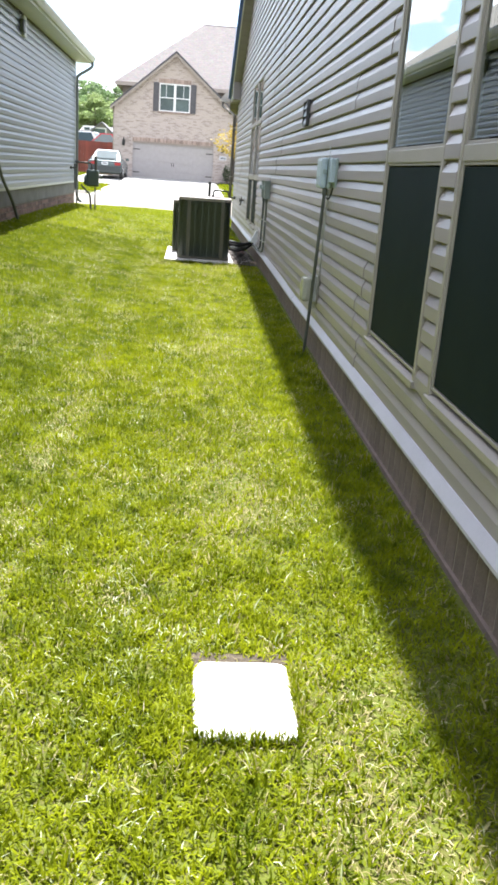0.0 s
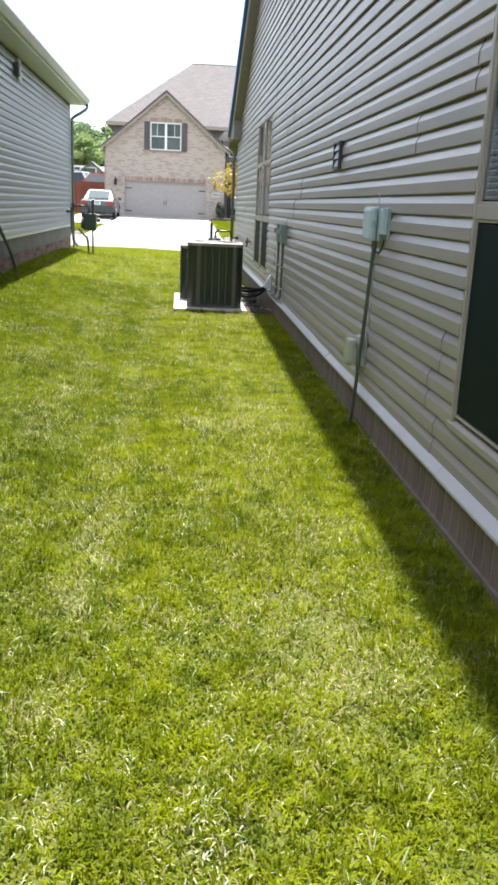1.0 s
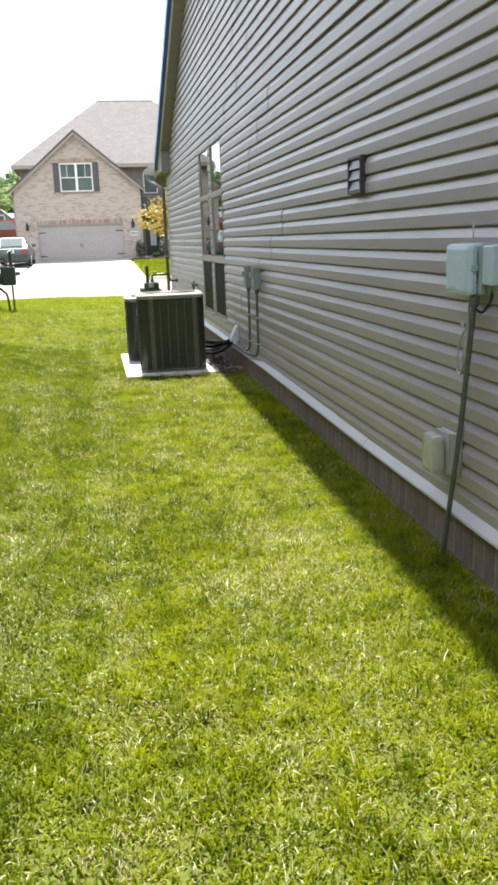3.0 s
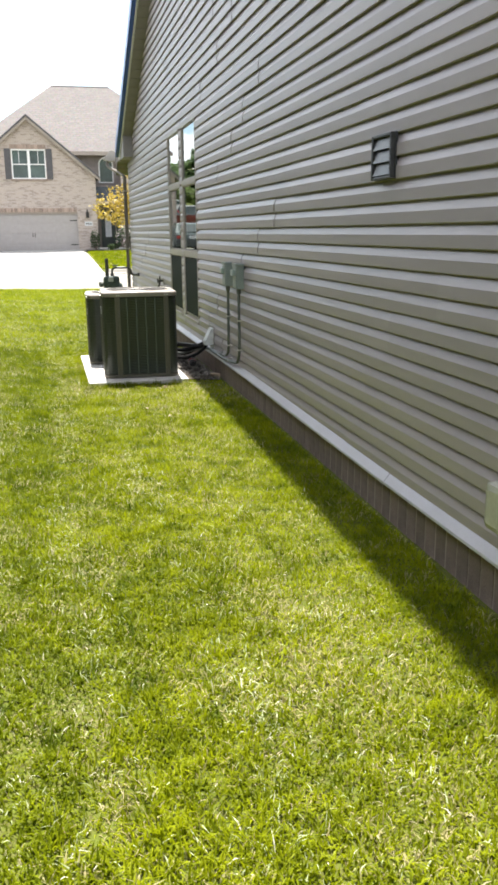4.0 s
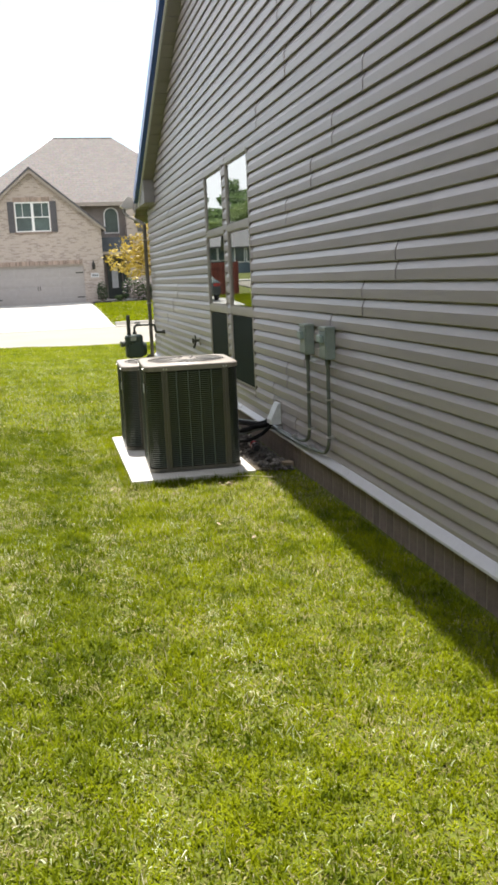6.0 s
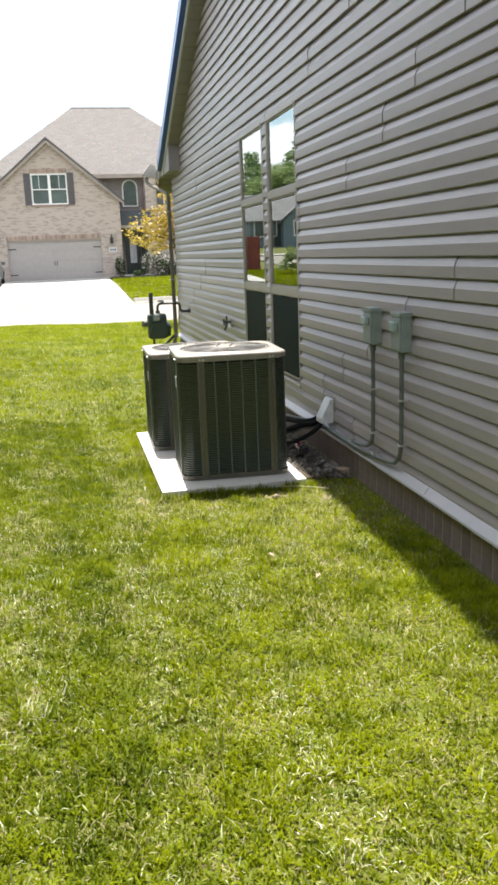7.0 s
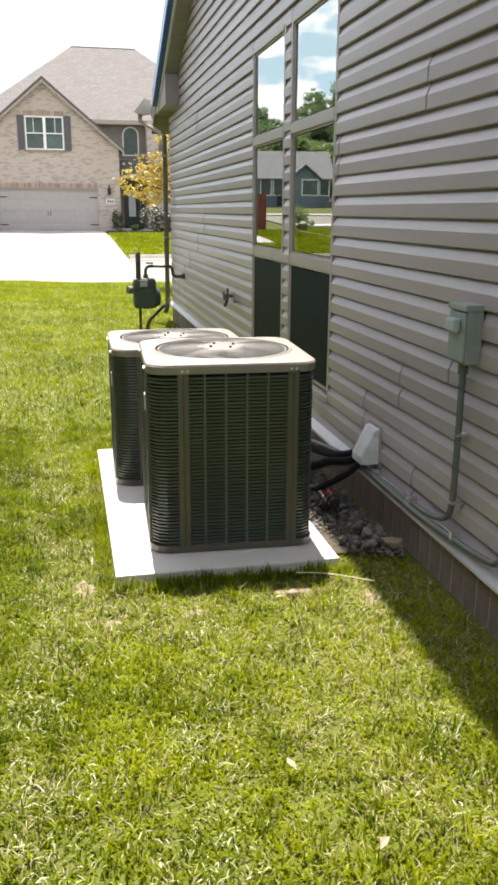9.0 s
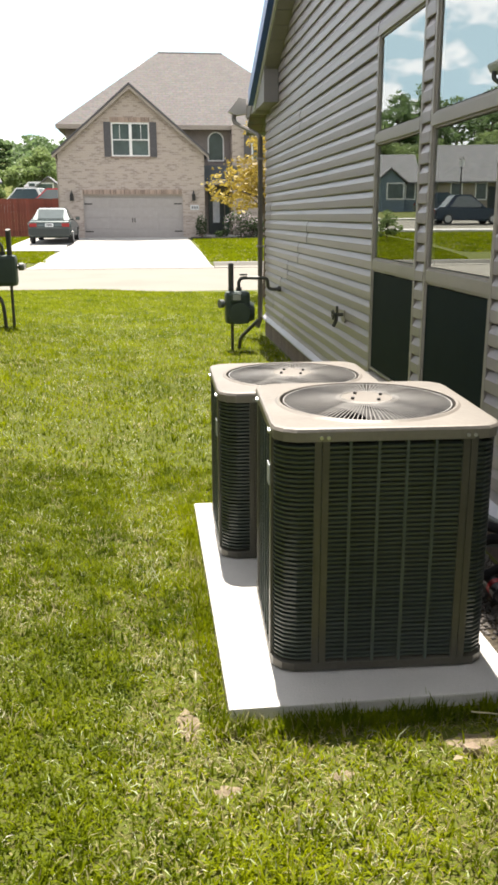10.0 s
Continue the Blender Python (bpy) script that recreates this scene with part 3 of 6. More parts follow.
def gable(y):
    """Height of the sloping edge of the wall at y."""
    return RAKE_Z + RAKE_K * (RAKE_Y - y) if y > Y_RIDGE else RAKE_Z + RAKE_K * (RAKE_Y - Y_RIDGE) - RAKE_K * (Y_RIDGE - y)


def gable_reach(z):
    """Span of the wall in y at height z."""
    d = max(0.0, (z - RAKE_Z) / RAKE_K)
    return max(Y_BACK, Y_RIDGE - (RAKE_Y - Y_RIDGE) + d), min(Y_FRONT - 0.02, RAKE_Y - d + (0.9 if z < RAKE_Z else 0.0))


# y0, y1, then heights: sill, screen top, upper pane foot, upper pane top, transom foot, head
WINDOWS = [(3.965, 5.035, 0.487, 1.440, 1.502, 2.30, 2.38, 2.98),
           (2.52, 3.755, 0.487, 1.440, 1.502, 2.30, 2.38, 2.98),
           (13.88, 14.86, 0.487, 1.240, 1.305, 2.055, 2.135, 2.765),
           (15.01, 16.01, 0.487, 1.240, 1.305, 2.055, 2.135, 2.765)]

wall = thing("wall_side", 0, 0, 0, "grey-taupe vinyl lap-sided gable wall on a brown brick footing", "wall", kind="structure")


def backing_wall():
    cuts = [Y_BACK, 2.52, 3.755, 3.965, 5.035, Y_RIDGE, 13.88, 14.86, 15.01, 16.01, RAKE_Y, Y_FRONT]
    bm = bmesh.new()
    for a, b in zip(cuts, cuts[1:]):
        top = [(b, min(gable(b), 99)), (a, gable(a))]
        if a >= RAKE_Y:
            top = [(b, RAKE_Z - 0.05), (a, RAKE_Z)]
        w = [q for q in WINDOWS if abs(q[0] - a) < 1e-6]
        if w:
            prism(bm, [(a, -0.3), (b, -0.3), (b, w[0][2]), (a, w[0][2])], "x", WX + 0.004, WX + 0.16)
            prism(bm, [(a, w[0][7]), (b, w[0][7])] + top, "x", WX + 0.004, WX + 0.16)
        else:
            prism(bm, [(a, -0.3), (b, -0.3)] + top, "x", WX + 0.004, WX + 0.16)
    return part("sheathing", bm, BACKING, wall)


backing_wall()

# front and back of the house, and the far side, close it
for name, box in (("wall_front", (WX + 0.16, 13.0, Y_FRONT - 0.16, Y_FRONT, -0.3, 3.05)), ("wall_back", (WX + 0.16, 13.0, Y_BACK, Y_BACK + 0.16, -0.3, 2.7)),
                  ("wall_far_side", (12.84, 13.0, Y_BACK + 0.16, Y_FRONT - 0.16, -0.3, 3.0))):
    tagged(mesh_ob(name, boxm(*box), SIDING), "grey-taupe sided outer wall of the near house", "wall", kind="structure")
# floor and inner wall added behind the glass, coloured dark for an unlit room
tagged(mesh_ob("floor_inside", boxm(WX + 0.16, 12.8, Y_BACK + 0.2, Y_FRONT - 0.2, 0.2, 0.3), BLIND), "floor added inside the near house, dimness put into its grey", "floor", kind="structure")
tagged(mesh_ob("wall_inside", boxm(3.4, 3.5, Y_BACK + 0.2, Y_FRONT - 0.2, 0.3, 3.2), BLIND), "plain inner wall added behind the windows, dimness put into its grey", "wall", kind="structure")


def course_profile(z):
    """Dutch lap: rolled butt, flat face, long sloping cove above it. Distance out from the wall, height."""
    return [(0.002, z + 0.003), (0.0195, z), (0.0225, z + 0.004), (0.0230, z + 0.54 * H), (0.0215, z + 0.575 * H), (0.0065, z + 0.90 * H), (0.0025, z + 0.97 * H), (0.0015, z + H + 0.012)]


def add_course(bm, z, y0, y1, proud, zlo=-9.0, zhi=99.0):
    pr = course_profile(z)
    if zlo > z or zhi < z + H:
        cut = []
        for (d0, h0), (d1, h1) in zip(pr, pr[1:]):
            if h0 > zhi and h1 > zhi or h0 < zlo and h1 < zlo:
                continue
            for d, h, e, g in ((d0, h0, d1, h1), (d1, h1, d0, h0)):
                if h > zhi:
                    d, h = d + (e - d) * (zhi - h) / (g - h), zhi
                elif h < zlo:
                    d, h = d + (e - d) * (zlo - h) / (g - h), zlo
                if not cut or abs(cut[-1][0] - d) + abs(cut[-1][1] - h) > 1e-6:
                    cut.append((d, h))
        pr = cut
        if len(pr) < 3:
            return
    a, b = [bm.verts.new((WX - d - proud, y0, h)) for d, h in pr], [bm.verts.new((WX - d - proud, y1, h)) for d, h in pr]
    for k in range(len(pr) - 1):
        bm.faces.new((a[k], b[k], b[k + 1], a[k + 1]))
    bm.faces.new(a[::-1])
    bm.faces.new(b)


# where one length of siding laps over the next: (height, places along the wall)
JOINTS = {0.32: (10.57,), 0.39: (12.6,), 0.49: (5.9, 9.8), 0.67: (5.45, 9.44, 13.26), 0.87: (8.94, 12.8), 1.09: (8.33, 12.3), 1.31: (7.79, 11.68),
          1.52: (7.21, 11.08), 1.71: (6.68, 10.57, 17.2), 1.93: (6.1, 10.12), 2.14: (8.85, 12.68, 18.9), 2.33: (8.2, 12.03, 18.2), 2.55: (7.72, 11.57), 2.80: (11.02, 18.6),
          3.0: (9.77, 13.5, 17.44)}


def siding():
    rng = random.Random(4)
    k = 0
    z = Z_LEDGE
    while z < 9.0:
        mid = z + H
        lo, hi = gable_reach(z)
        if hi - lo < 0.4:
            break
        near = min(JOINTS, key=lambda q: abs(q - mid))
        ys = list(JOINTS[near]) if abs(near - mid) < H * 1.05 else []
        if not ys:
            s = lo + 1.0 + rng.random() * 2.6
            while s < hi - 0.5:
                ys.append(s)
                s += 3.66
        else:
            while ys[-1] + 3.66 < hi - 0.5:
                ys.append(ys[-1] + 3.66 + rng.uniform(-0.05, 0.05))
            while ys[0] - 3.66 > lo + 0.5:
                ys.insert(0, ys[0] - 3.66)
        ends = [lo, *ys, hi]
        for i, (a, b) in enumerate(zip(ends, ends[1:])):
            bm = bmesh.new()
            for c in range(2):
                zc = z + c * H
                l2, h2 = gable_reach(zc)
                spans = [(max(a + (0.004 if i else 0), l2), min(b, h2))]
                for w in WINDOWS:
                    if zc + H > w[2] - 0.02 and zc < w[7] + 0.02:
                        nxt = []
                        for s, e in spans:
                            if w[0] - 0.004 > s:
                                nxt.append((s, min(e, w[0] - 0.004)))
                            if w[1] + 0.004 < e:
                                nxt.append((max(s, w[1] + 0.004), e))
                        spans = nxt
                        s, e = max(w[0] - 0.004, a), min(w[1] + 0.004, b)
                        if e - s > 0.01 and zc < w[2] - 0.015:
                            add_course(bm, zc, s, e, 0.001, zhi=w[2] - 0.009)
                        elif e - s > 0.01 and zc + H > w[7] + 0.01:
                            add_course(bm, zc, s, e, 0.001, zlo=w[7] + 0.001)
                for s, e in spans:
                    if e - s > 0.01:
                        add_course(bm, zc, s, e, 0.0038 * (i % 2) + rng.uniform(0, 0.0008))
            if len(bm.verts):
                part("siding_panel", bm, SIDING, wall)
            else:
                bm.free()
        z += 2 * H
        k += 1


# flashing strip above the footing, in lengths that climb a little towards the street
def ledge(y):
    """How far the ledge lies above its mean line at y."""
    return float(np.interp(y, [0.0, 5.0, 8.3, 11.4, 14.0, 21.4], [0.004, 0.006, 0.014, 0.048, 0.054, 0.054]))


def flashing():
    cuts = [Y_BACK, -4.25, -1.13, 1.99, 5.06, 8.25, 11.34, 14.47, 17.6, 20.7, Y_FRONT]
    prof = [(0.003, 0.268), (-0.026, 0.264), (-0.060, 0.222), (-0.061, 0.208), (-0.058, 0.208), (-0.056, 0.219), (0.003, 0.240)]
    for k, (a, b) in enumerate(zip(cuts, cuts[1:])):
        bm = bmesh.new()
        out = -0.002 * (k % 2)
        lo, hi = [[bm.verts.new((WX + d + (out if d < 0 else 0), y, z + ledge(y))) for d, z in prof] for y in (a + 0.003, b - 0.003)]
        n = len(prof)
        for q in range(n):
            bm.faces.new((lo[q], lo[(q + 1) % n], hi[(q + 1) % n], hi[q]))
        bm.faces.new(lo[::-1])
        bm.faces.new(hi)
        bmesh.ops.recalc_face_normals(bm, faces=bm.faces)
        part("flashing", bm, FLASHING, wall, "white aluminium ledge flashing")


def footing():
    part("mortar_bed", boxm(WX - 0.0178, WX + 0.003, Y_BACK, Y_FRONT, -0.3, 0.258), MORTAR, wall)
    part("footing_toe", boxm(WX - 0.034, WX - 0.008, Y_BACK, Y_FRONT, -0.3, -0.012), BRICK_BROWN, wall, "rough brown mortar toe at the ground")
    me = None
    y = -2.0
    while y < Y_FRONT - 0.05:
        if me is None:
            bm = add_box(bmesh.new(), -0.0135, 0.004, -0.0492, 0.0492, -0.03, 0.222, 0.002)
            ob = part("brick", bm, BRICK_BROWN, wall)
            me = ob.data
        else:
            ob = new("brick", me)
            ob.parent = wall
        ob.matrix_local = pose(WX - 0.006 + random.uniform(-0.0015, 0.0015), y, random.uniform(-0.003, 0.0) + ledge(y))
        y += 0.1085


def window(i, w):
    y0, y1, zs, z1, z2, z3, z4, zh = w
    win = thing(f"window_{i}", 0, 0, 0, "tall tan-framed double-hung window with a transom and a dark lower screen", "window", "side windows", "structure")
    o, n = WX - 0.027, WX + 0.07
    c = 0.034
    for a, b in ((y0, y0 + c), (y1 - c, y1)):
        part("jamb", boxm(o, n, a, b, zs, zh, 0.004), CASING, win)
    part("head", boxm(o - 0.004, n, y0 + c, y1 - c, zh - c, zh, 0.004), CASING, win)
    part("sill", prism(bmesh.new(), [(o - 0.012, zs - 0.008), (o - 0.012, zs + 0.020), (n, zs + 0.05), (n, zs - 0.008)], "y", y0 - 0.004, y1 + 0.004), CASING, win)
    a, b = y0 + c, y1 - c
    part("meeting_rail", boxm(o + 0.003, n, a, b, z1, z2, 0.004), CASING, win)
    part("transom_bar", boxm(o - 0.002, n, a, b, z3 + 0.012, z4 - 0.006, 0.004), CASING, win)
    # sash stiles round each light, set back
    for z5, z6, back in ((zs + 0.05, z1, 0.008), (z2, z3 + 0.012, 0.010), (z4 - 0.006, zh - c, 0.010)):
        for p, q in ((a, a + 0.014), (b - 0.014, b)):
            part("stile", boxm(o + back, n - 0.01, p, q, z5, z6, 0.002), CASING, win)
        for p, q in ((z5, z5 + 0.013), (z6 - 0.013, z6)):
            part("rail", boxm(o + back + 0.001, n - 0.011, a + 0.014, b - 0.014, p, q, 0.002), CASING, win)
    part("screen", boxm(o + 0.014, o + 0.018, a + 0.014, b - 0.014, zs + 0.07, z1 - 0.02), SCREEN, win, "dark insect screen")
    for z5, z6 in ((z2 + 0.02, z3 - 0.008), (z4 + 0.014, zh - c - 0.02)):
        p = part("pane", boxm(o + 0.018, o + 0.024, a + 0.014, b - 0.014, z5, z6), GLASS, win, "reflecting glass pane")
        p.visible_shadow = False
    bl = thing("window_blind", 0, 0, 0, "half-drawn pale slatted blind inside the window", "blind")
    part("headrail", boxm(n + 0.03, n + 0.07, a, b, zh - c - 0.05, zh - c), BLIND, bl)
    zz = zh - c - 0.06
    bm = bmesh.new()
    while zz > z2 - 0.4:
        add_box(bm, n + 0.03, n + 0.065, a + 0.01, b - 0.01, zz, zz + 0.003)
        zz -= 0.042
    part("slats", bm, BLIND, bl)


def roof_near():
    roof = thing("roof_near", 0, 0, 0, "tan shingle gable roof with taupe rake boards and a blue metal edge", "roof", kind="structure")
    x0 = 0.875
    t = 0.26
    for sgn, y_end in ((1, 22.0), (-1, 2 * Y_RIDGE - 22.0)):
        zr, ze = gable(Y_RIDGE) + t, RAKE_Z + RAKE_K * (RAKE_Y - 22.0) + t
        poly = [(Y_RIDGE, zr - 0.04), (Y_RIDGE, zr), (y_end, ze), (y_end, ze - 0.04)]
        part("shingle_slope", prism(bmesh.new(), poly, "x", x0 - 0.02, 13.5), OUR_SHINGLE, roof)
        yb = 21.15 if sgn > 0 else 2 * Y_RIDGE - RAKE_Y
        zb = gable(yb)
        part("rake_board", prism(bmesh.new(), [(Y_RIDGE, zr - 0.225), (Y_RIDGE, zr - 0.045), (yb, zb + t - 0.045), (yb, zb + t - 0.225)], "x", x0 - 0.022, x0), WHITE_TRIM, roof, "thin pale rake trim")
        part("drip_edge", prism(bmesh.new(), [(Y_RIDGE, zr - 0.16), (Y_RIDGE, zr + 0.012), (yb, zb + t + 0.012), (yb, zb + t - 0.16)], "x", x0 - 0.088, x0 - 0.023), EDGE_BLUE, roof, "blue metal drip edge")
        n = 62
        for k in range(n):
            ya, yc = Y_RIDGE + (yb - Y_RIDGE) * k / n, Y_RIDGE + (yb - Y_RIDGE) * (k + 0.955) / n
            za, zc = gable(ya), gable(yc)
            part("soffit_panel", prism(bmesh.new(), [(ya, za - 0.002), (ya, za + 0.015), (yc, zc + 0.015), (yc, zc - 0.002)], "x", x0 - 0.004, WX - 0.002), SOFFIT, roof)
        part("soffit_backing", prism(bmesh.new(), [(Y_RIDGE, zr - 0.240), (Y_RIDGE, zr - 0.236), (yb, zb + t - 0.236), (yb, zb + t - 0.240)], "x", x0 - 0.004, WX - 0.002), BACKING, roof)
    # boxed eave return at the street corner
    part("eave_return", prism(bmesh.new(), [(20.3, 2.86), (21.95, 2.86), (21.95, 2.98), (20.3, 3.40)], "x", x0 - 0.01, WX - 0.022), SOFFIT, roof, "taupe boxed eave return")
    part("eave_soffit", boxm(WX - 0.02, 13.4, Y_FRONT, 21.93, 2.86, 2.90), SOFFIT, roof)
    part("eave_board", boxm(x0 - 0.01, 13.4, 21.95, 21.975, 2.84, 3.02), SOFFIT, roof)
    g = thing("gutter", 0, 0, 0, "taupe metal gutter with a bent downspout at the house corner", "gutter")
    prof = [(21.978, 2.88), (21.978, 3.04), (21.984, 3.04), (21.984, 2.89), (22.07, 2.89), (22.125, 2.95), (22.13, 3.04), (22.142, 3.04), (22.138, 2.945), (22.08, 2.88)]
    part("trough", prism(bmesh.new(), prof, "x", 0.86, 13.4), TAUPE_TRIM, g)
    part("slanted_end", prism(bmesh.new(), [(0.62, 2.95), (0.73, 2.90), (0.858, 2.92), (0.858, 3.10), (0.76, 3.12)], "y", 21.978, 22.13), GUTTER_LIT, g, "slanted gutter end, painted paler as lit")
    sp = [(0.70, 22.03, 2.91), (0.70, 22.02, 2.84), (0.74, 21.95, 2.78), (0.90, 21.62, 2.66), (0.965, 21.44, 2.58), (0.97, 21.40, 2.45), (0.97, 21.40, 1.6), (0.97, 21.40, 0.45), (0.965, 21.40, 0.26), (0.93, 21.40, 0.14)]
    part("downspout", tubem(sp, 0.037, 8, 5, 0.75), DOWNSPOUT, g, "brown metal downspout")
    for zz in (2.3, 1.2):
        part("strap", boxm(0.925, 1.03, 21.355, 21.445, zz, zz + 0.025), TAUPE_TRIM, g)


roof_near()
for i, w in enumerate(WINDOWS):
    window(i + 1, w)


# ---- condensers on their pad ----
def rsq(theta, a, r):
    c, s = abs(math.cos(theta)), abs(math.sin(theta))
    if s > c:
        c, s = s, c
    if a * s / c <= a - r:
        return a / c
    k = (a - r) * (c + s)
    return k + math.sqrt(max(0, k * k - 2 * (a - r) ** 2 + r * r))


def loop(bm, a, r, z, n=72, circle=None):
    return [bm.verts.new((math.cos(t) * q, math.sin(t) * q, z)) for t, q in ((k * math.tau / n + 0.0218, circle or rsq(k * math.tau / n + 0.0218, a, r)) for k in range(n))]


def skin(bm, loops, close=False):
    for g, h in zip(loops, loops[1:] + (loops[:1] if close else [])):
        n = len(g)
        for k in range(n):
            bm.faces.new((g[k], g[(k + 1) % n], h[(k + 1) % n], h[k]))


def condenser(x, y, z, w, h, turn, label):
    a, r = w / 2, 0.085
    ac = thing("air_conditioner", x, y, z, label, "air conditioner", "outdoor air conditioners", rz=turn)
    bm = bmesh.new()
    ls = [loop(bm, a - 0.035, r, 0.02), loop(bm, a - 0.035, r, h - 0.04)]
    skin(bm, ls)
    part("coil", bm, AC_CORE, ac, "black finned coil behind the louvres")
    bm = bmesh.new()
    ls = [loop(bm, a - 0.012, r, 0.0), loop(bm, a + 0.004, r, 0.006), loop(bm, a + 0.004, r, 0.034), loop(bm, a - 0.014, r, 0.042)]
    skin(bm, ls)
    bm.faces.new(ls[-1])
    part("base_pan", bm, AC_GREY, ac, smooth=False)
    # louvre rings, one mesh for all
    me = None
    n = int((h - 0.088) / 0.0158)
    for k in range(n):
        if me is None:
            bm = bmesh.new()
            ls = [loop(bm, a - 0.003, r, 0.0), loop(bm, a - 0.001, r, 0.0080), loop(bm, a - 0.018, r, 0.0145), loop(bm, a - 0.018, r, 0.0120)]
            skin(bm, ls, True)
            ob = part("louvre", bm, AC_LOUVRE, ac)
            me = ob.data
        else:
            ob = new("louvre", me)
            ob.parent = ac
        ob.location = (0, 0, 0.046 + k * 0.0158)
    # posts and ribs on each side
    for q in range(4):
        rot = Matrix.Rotation(q * math.pi / 2, 4, "Z")
        for off, wd, dep, nm in ((-0.295 * w - 0.0125, 0.0225, 0.004, "post"), (-0.295 * w + 0.0125, 0.0225, 0.004, "post"), (0.355 * w - 0.0125, 0.0225, 0.004, "post"), (0.355 * w + 0.0125, 0.0225, 0.004, "post"), (-0.17 * w, 0.009, 0.003, "rib"), (-0.045 * w, 0.009, 0.003, "rib"),
                                 (0.08 * w, 0.009, 0.003, "rib"), (0.205 * w, 0.009, 0.003, "rib")):
            bm = boxm(off - wd / 2, off + wd / 2, -a - dep, -a + 0.024, 0.03, h - 0.035)
            bmesh.ops.transform(bm, matrix=rot, verts=bm.verts)
            part(nm, bm, AC_RIB if nm == "rib" else AC_GREY, ac)
    R = 0.418 * w
    bm = bmesh.new()
    ls = [loop(bm, a - 0.012, r, h - 0.046), loop(bm, a + 0.004, r, h - 0.044), loop(bm, a + 0.006, r, h - 0.012), loop(bm, a + 0.002, r, h - 0.003), loop(bm, a - 0.008, r, h),
          loop(bm, 0, 0, h + 0.003, circle=R + 0.020), loop(bm, 0, 0, h + 0.009, circle=R + 0.011), loop(bm, 0, 0, h + 0.008, circle=R + 0.003), loop(bm, 0, 0, h - 0.05, circle=R)]
    skin(bm, ls)
    part("lid", bm, AC_LID, ac, "tan-grey pressed steel top with a round fan opening")
    bm = bmesh.new()
    ls = [loop(bm, 0, 0, h - 0.05, circle=R), loop(bm, 0, 0, h - 0.16, circle=R * 0.98), loop(bm, 0, 0, h - 0.16, circle=0.02)]
    skin(bm, ls)
    part("fan_shroud", bm, AC_CORE, ac)
    # fan
    for q in range(3):
        bm = bmesh.new()
        t0 = q * math.tau / 3 + 0.4
        g = []
        for k in range(7):
            t = t0 + k / 6 * 1.25
            zz = h - 0.11 + 0.05 * k / 6
            g.append((bm.verts.new((math.cos(t) * 0.06, math.sin(t) * 0.06, zz)), bm.verts.new((math.cos(t + 0.2) * R * 0.95, math.sin(t + 0.2) * R * 0.95, zz - 0.01))))
        for p, s in zip(g, g[1:]):
            bm.faces.new((p[0], p[1], s[1], s[0]))
        part("fan_blade", bm, AC_BLADE, ac, "grey metal fan blade under the guard")
    # wire guard
    bm = bmesh.new()

    def dome(q):
        return h + 0.002 + 0.016 * (1 - (q / R) ** 2)
    for k in range(120):
        t = k * math.tau / 120
        pts = [Vector((math.cos(t) * q, math.sin(t) * q, dome(q))) for q in (0.09, R * 0.5, R * 0.8, R * 0.965)] + [Vector((math.cos(t) * R * 0.985, math.sin(t) * R * 0.985, h - 0.024))]
        add_tube(bm, pts, 0.0019, 4)
    for q in (R * 0.965,):
        pts = [Vector((math.cos(k * math.tau / 60) * q, math.sin(k * math.tau / 60) * q, dome(q))) for k in range(61)]
        add_tube(bm, pts, 0.0030, 4)
    part("fan_guard", bm, AC_WIRE, ac, "wire fan guard of radial rods")
    part("hub_plate", cylm((0, 0, h + 0.008), (0, 0, h + 0.017), 0.110, 32), AC_LID, ac, "round tan-grey hub plate")
    for k in range(4):
        t = k * math.tau / 4 + 0.5
        p = (math.cos(t) * 0.065, math.sin(t) * 0.065)
        part("stud", cylm((*p, h + 0.017), (*p, h + 0.025), 0.0065, 8), BLACK, ac)
    for q in range(4):
        rot = Matrix.Rotation(q * math.pi / 2, 4, "Z")
        for off in (-0.30 * w, -0.27 * w, 0.34 * w, 0.37 * w):
            bm = cylm((off, -a - 0.004, h - 0.03), (off, -a - 0.012, h - 0.03), 0.006, 8)
            bmesh.ops.transform(bm, matrix=rot, verts=bm.verts)
            part("screw", bm, STEEL, ac)
    bm = boxm(-a - 0.008, -a - 0.004, -0.26, -0.20, h - 0.22, h - 0.15)
    part("rating_label", bm, PLATE, ac, "small pale rating label")
    return ac


def pad():
    bm = bmesh.new()
    add_box(bm, -0.320, 0.665, 12.49, 14.46, -0.05, 0.098, 0.008)
    tagged(mesh_ob("concrete_pad", bm, CONCRETE), "pale concrete slab under the two condensers", "pad")


pad()
condenser(0.238, 13.04, 0.098, 0.740, 0.858, -2.6, "dark grey louvred condenser on a concrete pad")
condenser(0.140, 14.04, 0.098, 0.745, 0.770, -1.0, "shorter dark grey louvred condenser on the pad's far half")


